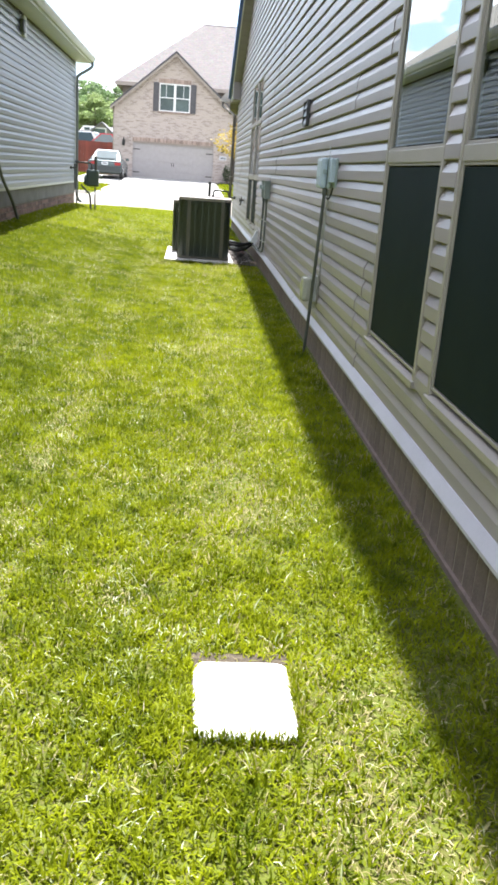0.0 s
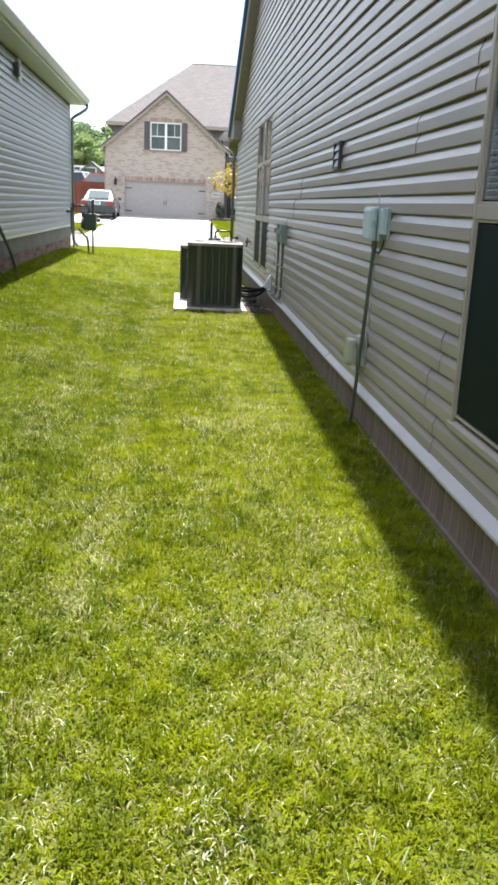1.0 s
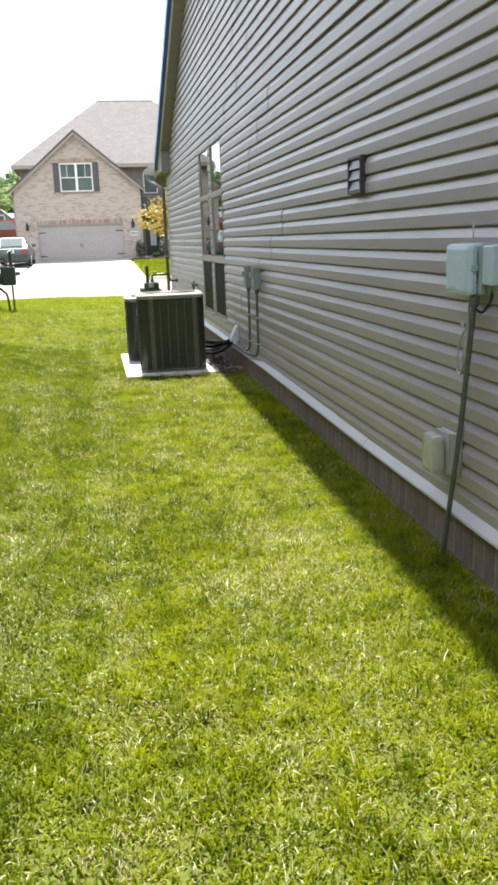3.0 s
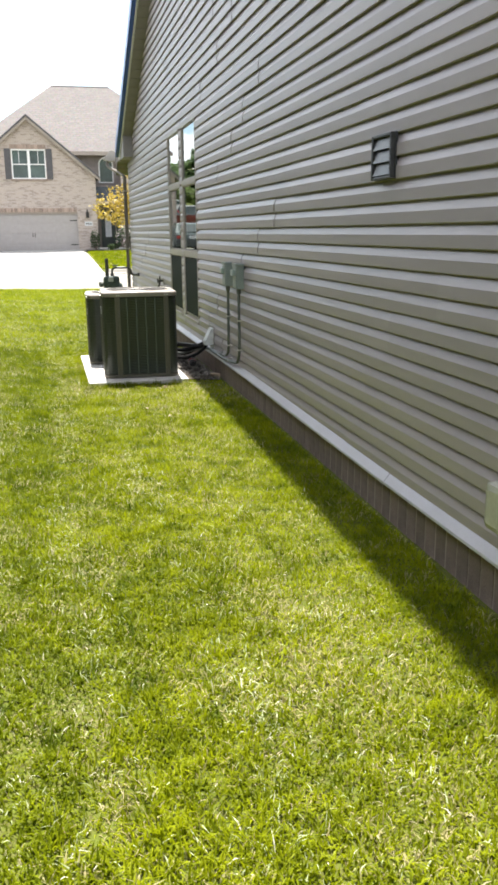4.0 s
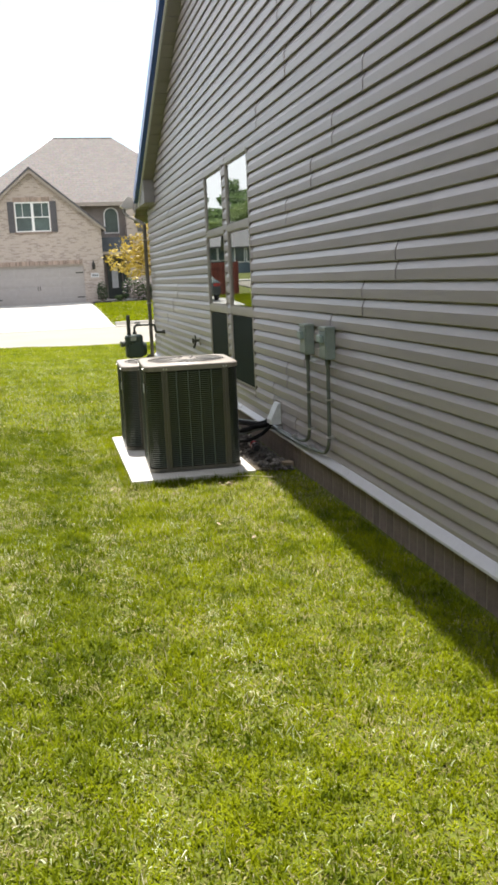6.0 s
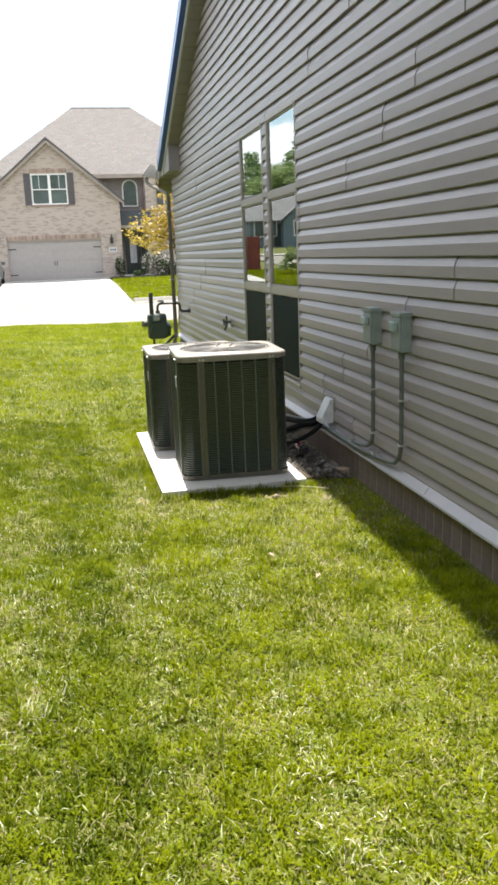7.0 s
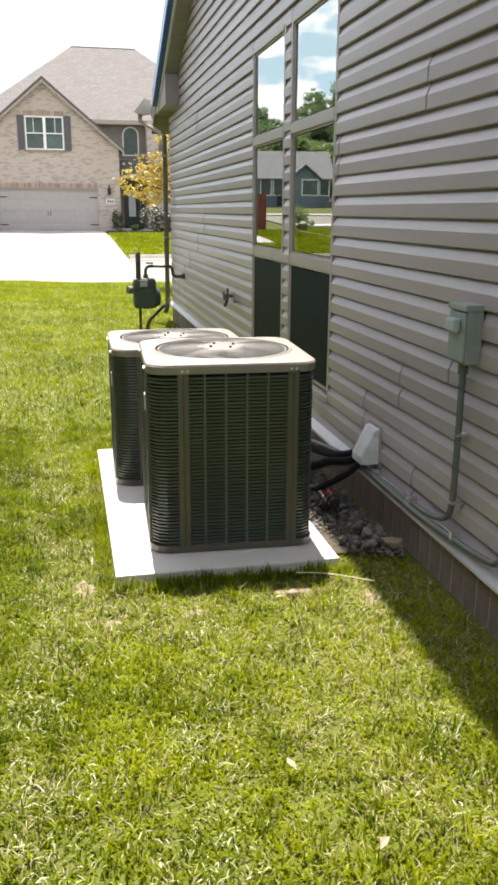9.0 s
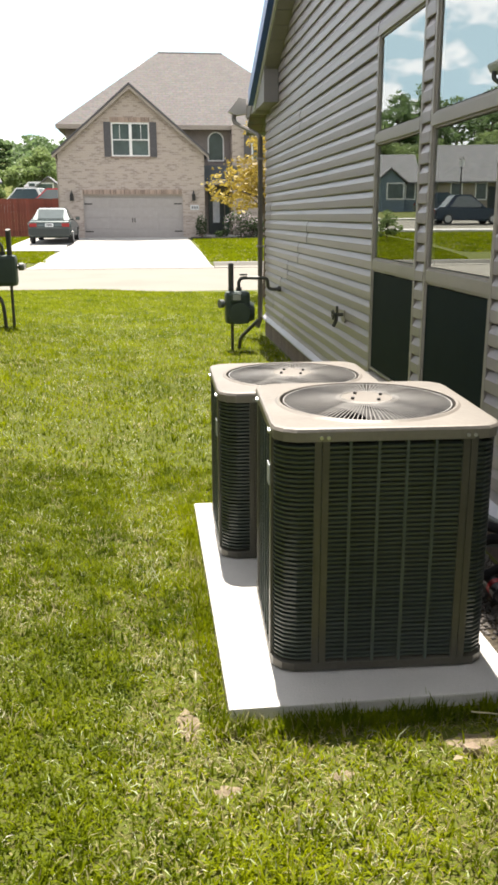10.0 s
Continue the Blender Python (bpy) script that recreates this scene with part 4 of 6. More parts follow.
# ---- fittings on the gable wall ----
def disconnect(y, foot, run):
    d = thing("electrical_disconnect", WX - 0.02, y, 1.03, "grey-green metal disconnect box with a pull handle on the siding", "electrical box", "condenser disconnects")
    part("case", boxm(-0.066, -0.002, -0.072, 0.072, 0.0, 0.212, 0.005), DISC_GREEN, d)
    part("cover", boxm(-0.074, -0.067, -0.066, 0.066, 0.010, 0.192, 0.003), DISC_GREEN, d)
    part("rain_hood", boxm(-0.077, -0.002, -0.075, 0.075, 0.198, 0.222, 0.004), DISC_GREEN, d)
    part("handle", boxm(-0.102, -0.075, -0.035, 0.045, 0.115, 0.170, 0.010), BOX_GREEN, d, "protruding plastic pull handle")
    c = thing("conduit", 0, 0, 0, "grey flexible electrical conduit strapped to the siding", "conduit", "condenser conduits")
    part("pipe", tubem(run, 0.0135, 10, 7), CONDUIT, c)
    part("coupling", cylm((WX - 0.055, y, 0.985), (WX - 0.055, y, 1.03), 0.02, 12), CONDUIT, c)
    for zz in (0.74, foot + 0.10):
        part("strap", boxm(WX - 0.072, WX - 0.018, y - 0.018, y + 0.018, zz, zz + 0.011), STEEL, c)
    for yy in (y + 0.42, y + 0.85):
        part("strap", boxm(WX - 0.074, WX - 0.035, yy - 0.007, yy + 0.007, foot - 0.062, foot - 0.022), STEEL, c)


xw = WX - 0.055
disconnect(12.12, 0.36, [(xw, 12.12, 1.02), (xw, 12.12, 0.75), (xw, 12.13, 0.46), (xw, 12.19, 0.375), (xw, 12.36, 0.335), (xw, 12.70, 0.315), (xw, 13.05, 0.305), (xw - 0.02, 13.45, 0.29), (xw - 0.12, 13.9, 0.26), (0.72, 14.05, 0.27), (0.58, 14.05, 0.30)])
disconnect(11.665, 0.375, [(xw, 11.665, 1.02), (xw, 11.665, 0.75), (xw, 11.672, 0.47), (xw, 11.73, 0.375), (xw, 11.87, 0.335), (xw - 0.014, 12.35, 0.312), (xw - 0.018, 12.80, 0.312), (xw - 0.03, 13.1, 0.31), (xw - 0.14, 13.30, 0.27), (0.75, 13.33, 0.24), (0.64, 13.28, 0.25)])


def line_set():
    c = thing("line_set_cover", WX - 0.022, 13.08, 0.335, "galvanised sheet-metal hood where pipes enter the wall", "pipe cover")
    c.scale = (1.0, 0.85, 0.92)
    part("back_plate", boxm(-0.006, 0.0, -0.11, 0.11, 0.0, 0.235), TAUPE_TRIM, c)
    prof = [(-0.006, 0.215), (-0.028, 0.21), (-0.095, 0.06), (-0.095, 0.02), (-0.088, 0.02), (-0.088, 0.058), (-0.025, 0.20), (-0.006, 0.203)]
    part("hood", prism(bmesh.new(), prof, "y", -0.075, 0.085), GALV, c)
    for yy in (-0.075, 0.083):
        part("cheek", prism(bmesh.new(), [(-0.006, 0.02), (-0.006, 0.21), (-0.028, 0.205), (-0.092, 0.06), (-0.092, 0.02)], "y", yy - 0.002, yy), GALV, c)
    p = thing("refrigerant_pipes", 0, 0, 0, "black foam-wrapped refrigerant pipes running from wall to condensers", "pipes")
    part("pipe_wrap", tubem([(WX - 0.07, 13.15, 0.385), (WX - 0.12, 13.18, 0.33), (0.86, 13.28, 0.30), (0.76, 13.27, 0.28), (0.60, 13.22, 0.30)], 0.022, 10), RUBBER, p)
    part("pipe_wrap", tubem([(WX - 0.06, 13.11, 0.38), (WX - 0.13, 13.11, 0.30), (0.85, 13.14, 0.24), (0.74, 13.10, 0.22), (0.60, 13.08, 0.24)], 0.017, 10), RUBBER, p)
    part("pipe_wrap", tubem([(WX - 0.06, 13.17, 0.38), (WX - 0.14, 13.36, 0.31), (0.82, 13.75, 0.27), (0.70, 13.9, 0.27), (0.56, 13.92, 0.29)], 0.022, 10), RUBBER, p)
    part("pipe_wrap", tubem([(WX - 0.06, 13.14, 0.37), (0.88, 13.32, 0.27), (0.80, 13.55, 0.20), (0.70, 13.80, 0.21), (0.56, 13.84, 0.24)], 0.014, 10), RUBBER, p)
    d = part("filter_drier", cylm((0.80, 13.02, 0.17), (0.80, 13.16, 0.19), 0.036, 16), BLACK, p, "black canister in the pipe run")
    part("band", cylm((0.80, 13.06, 0.176), (0.80, 13.085, 0.179), 0.0375, 16), TAIL, d, "red label band")
    part("cap", cylm((0.80, 12.99, 0.166), (0.80, 13.02, 0.17), 0.028, 16), BLACK, d)


line_set()


def telecom_box():
    b = thing("utility_box", WX - 0.02, 6.735, 1.270, "pale grey-green cable service box with a rounded cover", "utility box")
    part("backplate", boxm(-0.02, -0.002, -0.215, 0.15, 0.01, 0.21, 0.004), BOX_GREEN, b)
    part("base", boxm(-0.055, -0.02, -0.10, 0.145, 0.0, 0.215, 0.012), BOX_GREEN, b)
    part("cover", boxm(-0.105, -0.056, -0.085, 0.150, -0.002, 0.212, 0.024), BOX_PALE, b, "pale rounded cover")
    part("latch", boxm(-0.09, -0.06, -0.094, -0.086, 0.10, 0.13, 0.003), BOX_GREEN, b)
    part("badge", boxm(-0.107, -0.1052, 0.03, 0.09, 0.022, 0.032), WIRE_GREY, b)
    part("side_box", boxm(-0.055, -0.02, -0.205, -0.112, 0.045, 0.205, 0.008), BOX_PALE, b, "small pale grounding box")
    part("hook_wire", tubem([(-0.03, 0.02, 0.205), (-0.035, 0.02, 0.27), (-0.03, 0.03, 0.30)], 0.003, 6), WIRE_GREY, b)
    c = thing("conduit_riser", 0, 0, 0, "dark weathered conduit leaning from the ground to the service box", "conduit")
    part("pipe", tubem([(0.975, 6.660, 1.27), (0.972, 6.695, 1.05), (0.970, 6.765, 0.65), (0.968, 6.845, 0.30), (0.966, 6.925, -0.04)], 0.0125, 12), CONDUIT_DARK, c)
    part("coupling", cylm((0.975, 6.668, 1.225), (0.975, 6.660, 1.268), 0.019, 12), CONDUIT_DARK, c)
    w = thing("loose_cable", 0, 0, 0, "thin grey cable looped and clipped on the siding", "cable")
    xs = WX - 0.034
    part("drop", tubem([(xs, 6.815, 1.262), (xs, 6.825, 1.15), (xs, 6.835, 1.05), (xs, 6.845, 0.85), (xs, 6.855, 0.66), (xs, 6.885, 0.45), (xs - 0.01, 6.965, 0.355), (xs - 0.02, 7.045, 0.38), (xs - 0.03, 7.065, 0.43)], 0.0050, 6), WIRE_GREY, w)
    part("loop", tubem([(xs, 6.835, 1.12), (xs - 0.01, 6.885, 1.05), (xs - 0.012, 6.905, 0.93), (xs - 0.01, 6.875, 0.90), (xs - 0.01, 6.855, 0.95), (xs, 6.840, 1.06)], 0.0055, 6), WIRE_GREY, w)
    part("jumper", tubem([(xs, 6.595, 1.31), (xs - 0.01, 6.605, 1.24), (xs - 0.02, 6.645, 1.20), (xs - 0.03, 6.680, 1.205)], 0.006, 6), BLACK, w)
    part("clip", boxm(xs - 0.01, WX - 0.018, 6.845, 6.880, 1.115, 1.135), WIRE_GREY, w)
    o = thing("outdoor_outlet", WX - 0.018, 6.97, 0.405, "outdoor power outlet under a clouded bubble cover", "outlet")
    part("mounting_block", boxm(-0.02, -0.001, -0.10, 0.10, 0.0, 0.255, 0.004), TAUPE_TRIM, o)
    part("outlet_box", boxm(-0.045, -0.02, -0.075, 0.08, 0.01, 0.21, 0.006), WIRE_GREY, o)
    part("cover_frame", boxm(-0.055, -0.045, -0.05, 0.095, 0.0, 0.205, 0.005), WIRE_GREY, o)
    part("bubble_cover", boxm(-0.128, -0.055, -0.03, 0.105, 0.0, 0.19, 0.028), COVER_CLEAR, o, "clouded plastic bubble cover")


telecom_box()


def dryer_vent():
    v = thing("dryer_vent", WX - 0.020, 8.43, 1.772, "charcoal plastic louvred wall vent with three flaps", "vent")
    part("mounting_block", boxm(-0.010, -0.001, -0.135, 0.135, 0.0, 0.225, 0.003), VENT_DARK, v)
    for a, b in ((-0.128, -0.108), (0.108, 0.128)):
        part("frame_side", boxm(-0.036, -0.010, a, b, 0.004, 0.221, 0.004), VENT_DARK, v)
    for a, b in ((0.004, 0.018), (0.205, 0.221)):
        part("frame_bar", boxm(-0.035, -0.010, -0.108, 0.108, a, b, 0.004), VENT_DARK, v)
    for k in range(3):
        z = 0.022 + k * 0.062
        part("flap", prism(bmesh.new(), [(-0.012, z + 0.060), (-0.018, z + 0.060), (-0.034, z + 0.002), (-0.029, z)], "y", -0.106, 0.106), VENT_FLAP, v, "grey gravity flap")


dryer_vent()


def hose_tap():
    t = thing("hose_tap", WX - 0.018, 16.8, 0.80, "weathered brass hose tap on the siding", "tap")
    part("flange", boxm(-0.012, 0.0, -0.05, 0.05, -0.03, 0.07, 0.004), TAUPE_TRIM, t)
    part("body", cylm((-0.01, 0, 0.03), (-0.085, 0, 0.03), 0.015, 10), PIPE_IRON, t)
    part("nozzle", tubem([(-0.06, 0, 0.03), (-0.068, 0, -0.02), (-0.085, 0.01, -0.065)], 0.015, 10), PIPE_IRON, t)
    part("stem", cylm((-0.06, 0, 0.03), (-0.062, -0.012, 0.10), 0.010, 8), PIPE_IRON, t)
    bm = bmesh.new()
    ring = [Vector((-0.092, math.cos(k * math.tau / 20) * 0.036, 0.03 + math.sin(k * math.tau / 20) * 0.036)) for k in range(21)]
    add_tube(bm, ring, 0.007, 6)
    add_cyl(bm, (-0.092, -0.036, 0.03), (-0.092, 0.036, 0.03), 0.006, 6)
    add_cyl(bm, (-0.092, 0, -0.006), (-0.092, 0, 0.066), 0.006, 6)
    part("handwheel", bm, PIPE_IRON, t)


hose_tap()


def gas_meter(x, y, z, rz, label, stand=0.0):
    g = thing("gas_meter", x, y, z, label, "gas meter", "gas meters", rz=rz)
    part("stand_pipe", cylm((-0.02, 0, -0.1 - stand), (-0.02, 0, 0.32), 0.018, 10), PIPE_IRON, g)
    part("meter_body", boxm(-0.105, 0.185, -0.11, 0.09, 0.30, 0.68, 0.05), METER_GREEN, g)
    part("front_pan", cylm((0.05, -0.155, 0.43), (0.05, -0.10, 0.43), 0.125, 24), METER_GREEN, g)
    part("side_diaphragm", cylm((0.17, -0.01, 0.44), (0.235, -0.01, 0.44), 0.13, 24, 0.10), METER_GREEN, g)
    idx = part("index_box", boxm(-0.04, 0.08, -0.155, -0.105, 0.57, 0.66, 0.006), METER_GREEN, g)
    part("dial_window", boxm(-0.026, 0.066, -0.158, -0.1552, 0.585, 0.648), WIRE_GREY, idx, "pale dial face")
    part("regulator", cylm((-0.125, -0.02, 0.535), (-0.175, -0.04, 0.535), 0.048, 18), CONDUIT, g, "grey regulator disc")
    part("regulator_neck", cylm((-0.12, -0.02, 0.535), (-0.06, 0.0, 0.535), 0.02, 10), PIPE_IRON, g)
    part("inlet_riser", tubem([(-0.03, 0.02, 0.66), (-0.03, 0.02, 0.78), (-0.03, 0.02, 0.95), (-0.03, 0.03, 0.985)], 0.032, 12), PIPE_IRON, g)
    part("swivel_nut", cylm((-0.03, 0.02, 0.68), (-0.03, 0.02, 0.72), 0.034, 6), PIPE_IRON, g)
    part("swivel_nut", cylm((0.06, 0.0, 0.68), (0.06, 0.0, 0.72), 0.034, 6), PIPE_IRON, g)
    part("outlet_pipe", tubem([(0.06, 0, 0.66), (0.06, 0, 0.72), (0.065, 0, 0.79), (0.11, 0, 0.825), (0.25, 0, 0.825), (0.37, 0, 0.82), (0.40, 0, 0.78), (0.41, 0, 0.72), (0.45, 0, 0.695), (0.56, 0, 0.695)], 0.020, 10), PIPE_IRON, g)
    part("wall_flange", cylm((0.52, 0, 0.695), (0.56, 0, 0.695), 0.032, 10), PIPE_IRON, g)
    part("valve", boxm(0.07, 0.16, -0.02, 0.02, 0.855, 0.875, 0.004), PIPE_IRON, g)
    part("service_riser", tubem([(0.06, 0.10, -0.1 - stand), (0.09, 0.09, 0.1), (0.17, 0.07, 0.20), (0.30, 0.05, 0.33)], 0.022, 10), PIPE_IRON, g)
    return g


gas_meter(0.47, 20.0, float(land(20)) - 0.01, 0, "grey-green gas meter with dark pipes beside the house")
gas_meter(-2.24, 21.0, float(land(21, -2.24)) + 0.18, 180, "grey-green gas meter with dark pipes beside the neighbour's wall", 0.18)


# ---- ground box lid, rocks and litter ----
def ground_lid():
    g = thing("ground_box", 0.213, 2.366, -0.035, "square white box lid sunk flush in the lawn", "ground box")
    part("rim", boxm(-0.142, 0.142, -0.18, 0.235, -0.15, 0.001), DARK_EARTH, g, "dark earth rim")
    rng = random.Random(4)
    bm = bmesh.new()
    rings = []
    for inset, z in ((0.004, -0.10), (0.0, 0.0), (0.004, 0.009), (0.014, 0.013)):
        ring = []
        for cx, cy, a0 in ((1, 1, 0), (-1, 1, 90), (-1, -1, 180), (1, -1, 270)):
            for q in range(6):
                a = radians(a0 + q * 18)
                ring.append(bm.verts.new((cx * 0.100 + math.cos(a) * (0.038 - inset) + rng.uniform(-0.0015, 0.0015), cy * 0.140 + math.sin(a) * (0.038 - inset) + rng.uniform(-0.0015, 0.0015), z)))
        rings.append(ring)
    skin(bm, rings)
    bm.faces.new(rings[-1])
    part("lid", bm, LID_WHITE, g)


ground_lid()


def stone(name, x, y, z, s, seed, material, label, category, group=""):
    rng = random.Random(seed)
    bm = bmesh.new()
    bmesh.ops.create_icosphere(bm, subdivisions=1, radius=s)
    for v in bm.verts:
        v.co *= rng.uniform(0.72, 1.2)
        v.co.z *= 0.62
    ob = mesh_ob(name, bm, material)
    ob.matrix_world = pose(x, y, z, rng.uniform(-20, 20), rng.uniform(-20, 20), rng.uniform(0, 360))
    return tagged(ob, label, category, group) if label else ob


def gravel_bed():
    rng = random.Random(11)
    bed = thing("gravel_bed", 0, 0, 0, "heap of grey broken stones between pad and footing", "gravel", kind="stuff")
    meshes = []
    for k in range(6):
        o = stone("stone", 0, 0, 0, 0.030, k, STONE, "", "")
        meshes.append(o.data)
        bpy.data.objects.remove(o)
    for k in range(290):
        x, y = rng.uniform(0.675, 0.99), rng.uniform(12.55, 14.7)
        if y < 12.9 and x < 0.675 + (12.9 - y) * 0.35:
            continue
        o = new("stone", meshes[k % 6])
        o.parent = bed
        s = rng.uniform(0.35, 0.95)
        o.matrix_local = pose(x, y, 0.055 + 0.022 * s + 0.05 * max(0, 1 - abs(x - 0.85) / 0.18) * rng.random(), rng.uniform(0, 60), rng.uniform(0, 60), rng.uniform(0, 360)) @ Matrix.Scale(s, 4)
    bm = bmesh.new()
    add_box(bm, 0.667, 0.998, 12.6, 14.8, -0.05, 0.072)
    part("earth", bm, DARK_EARTH, bed)
    g = np.random.default_rng(12)
    n = 1400
    c = np.stack((g.uniform(0.67, 0.99, n), g.uniform(12.5, 14.75, n), np.full(n, 0.074)), -1)
    c = c[(c[:, 1] > 12.9) | (c[:, 0] > 0.67 + (12.9 - c[:, 1]) * 0.4)]
    n = len(c)
    six = np.array([(1, 0, 0), (0, 1, 0), (-1, 0, 0), (0, -1, 0), (0, 0, 0.8), (0, 0, -0.8)], float)
    v = c[:, None] + six * g.uniform(0.006, 0.017, (n, 1, 1)) * g.uniform(0.6, 1.3, (n, 6, 1))
    tri = np.array([(0, 1, 4), (1, 2, 4), (2, 3, 4), (3, 0, 4), (1, 0, 5), (2, 1, 5), (3, 2, 5), (0, 3, 5)])
    chips = from_arrays("stone_chips", v.reshape(-1, 3), (np.arange(n)[:, None, None] * 6 + tri).ravel(), np.full(n * 8, 3), STONE)
    chips.parent = bed


gravel_bed()
stone("field_stone", 0.955, 12.60, 0.10, 0.058, 31, STONE_BROWN, "brown field stone lying by the footing", "stone")
stone("pale_stone", 0.385, 12.25, 0.062, 0.034, 32, STONE_BROWN, "pale flat stone in bare earth by the pad", "stone")


def bare_patch(x, y, rx, ry, seed):
    rng = random.Random(seed)
    bm = bmesh.new()
    z = float(soil(y)) - 0.001
    ring = []
    for k in range(22):
        t = k * math.tau / 22
        q = rng.uniform(0.7, 1.15)
        ring.append((x + math.cos(t) * rx * q, y + math.sin(t) * ry * q))
    c = bm.verts.new((x, y, z + 0.004))
    mid = [bm.verts.new((x + (p[0] - x) * 0.6, y + (p[1] - y) * 0.6, z + 0.003 + rng.uniform(-0.003, 0.003))) for p in ring]
    out = [bm.verts.new((p[0], p[1], z - 0.012)) for p in ring]
    for k in range(22):
        bm.faces.new((c, mid[k], mid[(k + 1) % 22]))
        bm.faces.new((mid[k], out[k], out[(k + 1) % 22], mid[(k + 1) % 22]))
    tagged(mesh_ob("bare_earth", bm, BARE, True), "patch of dry bare clay in the thin lawn", "earth", "bare patches")


BARES = [(-0.45, 12.50, 0.05, 0.13), (-0.355, 12.17, 0.06, 0.04), (-0.02, 12.20, 0.06, 0.03), (0.43, 12.31, 0.16, 0.06), (0.70, 12.20, 0.09, 0.12)]
for i, b in enumerate(BARES):
    bare_patch(*b, i)


def litter():
    bm = bmesh.new()
    v = [bm.verts.new(p) for p in ((-0.022, -0.01, 0), (0, -0.013, 0.008), (0.026, 0.0, 0.004), (0.0, 0.012, 0.009), (0, 0, 0.004))]
    for a, b in ((0, 1), (1, 2), (2, 3), (3, 0)):
        bm.faces.new((v[a], v[b], v[4]))
    ob = mesh_ob("dry_leaf", bm, LEAF_DRY)
    ob.matrix_world = pose(0.226, 10.82, 0.095, 8, 0, 30)
    tagged(ob, "curled dry leaf on the mown grass", "leaf", "fallen leaves")
    for x, y, a in ((0.08, 11.15, 100), (0.31, 12.16, 200)):
        copy_thing(ob, pose(x, y, float(land(y)) + 0.012, 5, -6, a))
    t = tubem([(0.44, 12.40, 0.088), (0.55, 12.36, 0.092), (0.64, 12.31, 0.092), (0.74, 12.25, 0.088)], 0.0026, 5)
    tagged(mesh_ob("straw_stalk", t, STRAW), "long dry straw stalk on the lawn edge", "straw")


litter()


# ---- the neighbour's house ----
def neighbour():
    h = thing("neighbour_house", -0.07, 0, 0, "single-storey blue-grey vinyl-sided house on a brick base", "house")
    NX, y0, y1 = -2.84, -8.0, 22.6
    part("brick_base", boxm(-14, NX - 0.01, y0, y1, -0.3, 0.79), BRICK_BASE, h, "red-brown brick base wall")
    part("base_coat", boxm(NX - 0.01, NX + 0.006, y0, y1, 0.56, 0.80), MORTAR_GREY, h, "plain grey band under the siding")
    part("wall_core", boxm(-14, NX - 0.004, y0, y1 - 0.004, 0.80, 3.63), BACKING, h)
    part("ledge", boxm(NX - 0.004, NX + 0.035, y0, y1, 0.80, 0.845, 0.004), WHITE_DULL, h, "pale ledge strip")
    z = 0.845
    while z < 3.53:
        bm = bmesh.new()
        pr = course_profile(z)
        a, b = [bm.verts.new((NX + d, y0, q)) for d, q in pr], [bm.verts.new((NX + d, y1 - 0.07, q)) for d, q in pr]
        for k in range(len(pr) - 1):
            bm.faces.new((a[k], a[k + 1], b[k + 1], b[k]))
        part("siding_course", bm, SIDING_BLUE, h)
        z += H
    part("corner_post", boxm(NX - 0.06, NX + 0.028, y1 - 0.07, y1 + 0.02, 0.78, 3.60, 0.004), WHITE_DULL, h, "pale corner post")
    part("front_wall", boxm(-14, NX - 0.06, y1, y1 + 0.012, 0.7, 3.6), SIDING_BLUE, h)
    ex, ez = -2.50, 3.66
    part("soffit", boxm(ex, NX - 0.004, y0 - 0.5, y1 + 0.32, 3.60, 3.625), WHITE_DULL, h)
    part("fascia", boxm(ex - 0.004, ex + 0.018, y0 - 0.5, y1 + 0.32, 3.585, 3.74), WHITE_DULL, h)
    gut = part("gutter", prism(bmesh.new(), [(ex + 0.02, 3.62), (ex + 0.02, 3.74), (ex + 0.12, 3.74), (ex + 0.12, 3.71), (ex + 0.085, 3.64), (ex + 0.065, 3.62)], "y", y0 - 0.5, y1 + 0.325), WHITE_DULL, h, "pale metal gutter")
    rx, rz, e1 = -8.4, 8.25, ex + 0.05
    ya, yb = y0 - 0.5, y1 + 0.33
    run = e1 - rx
    bm = bmesh.new()
    eave = [bm.verts.new(p) for p in ((e1, ya, 3.76), (e1, yb, 3.76), (2 * rx - e1, yb, 3.76), (2 * rx - e1, ya, 3.76))]
    ridge = [bm.verts.new((rx, ya + run, rz)), bm.verts.new((rx, yb - run, rz))]
    bm.faces.new((eave[0], eave[1], ridge[1], ridge[0]))
    bm.faces.new((eave[1], eave[2], ridge[1]))
    bm.faces.new((eave[2], eave[3], ridge[0], ridge[1]))
    bm.faces.new((eave[3], eave[0], ridge[0]))
    bm.faces.new(eave[::-1])
    bmesh.ops.recalc_face_normals(bm, faces=bm.faces)
    part("hip_roof", bm, OUR_SHINGLE, h, "tan shingle hip roof")
    ds = part("downspout", tubem([(ex + 0.06, y1 + 0.20, 3.63), (ex + 0.05, y1 + 0.18, 3.52), (-2.58, y1 + 0.05, 3.40), (-2.75, y1 - 0.04, 3.27), (-2.77, y1 - 0.06, 3.12), (-2.77, y1 - 0.06, 2.0), (-2.77, y1 - 0.06, 0.8), (-2.76, y1 - 0.06, 0.45), (-2.66, y1 - 0.06, 0.33)], 0.036, 8, 5, 0.75), CONDUIT, h, "grey bent downspout")
    part("strap", boxm(-2.83, -2.72, y1 - 0.11, y1 - 0.01, 1.28, 1.32), BLACK, h)
    part("flood_light_box", boxm(NX + 0.02, NX + 0.10, 15.62, 15.78, 3.26, 3.46, 0.02), CONDUIT, h, "grey fitting under the eave")
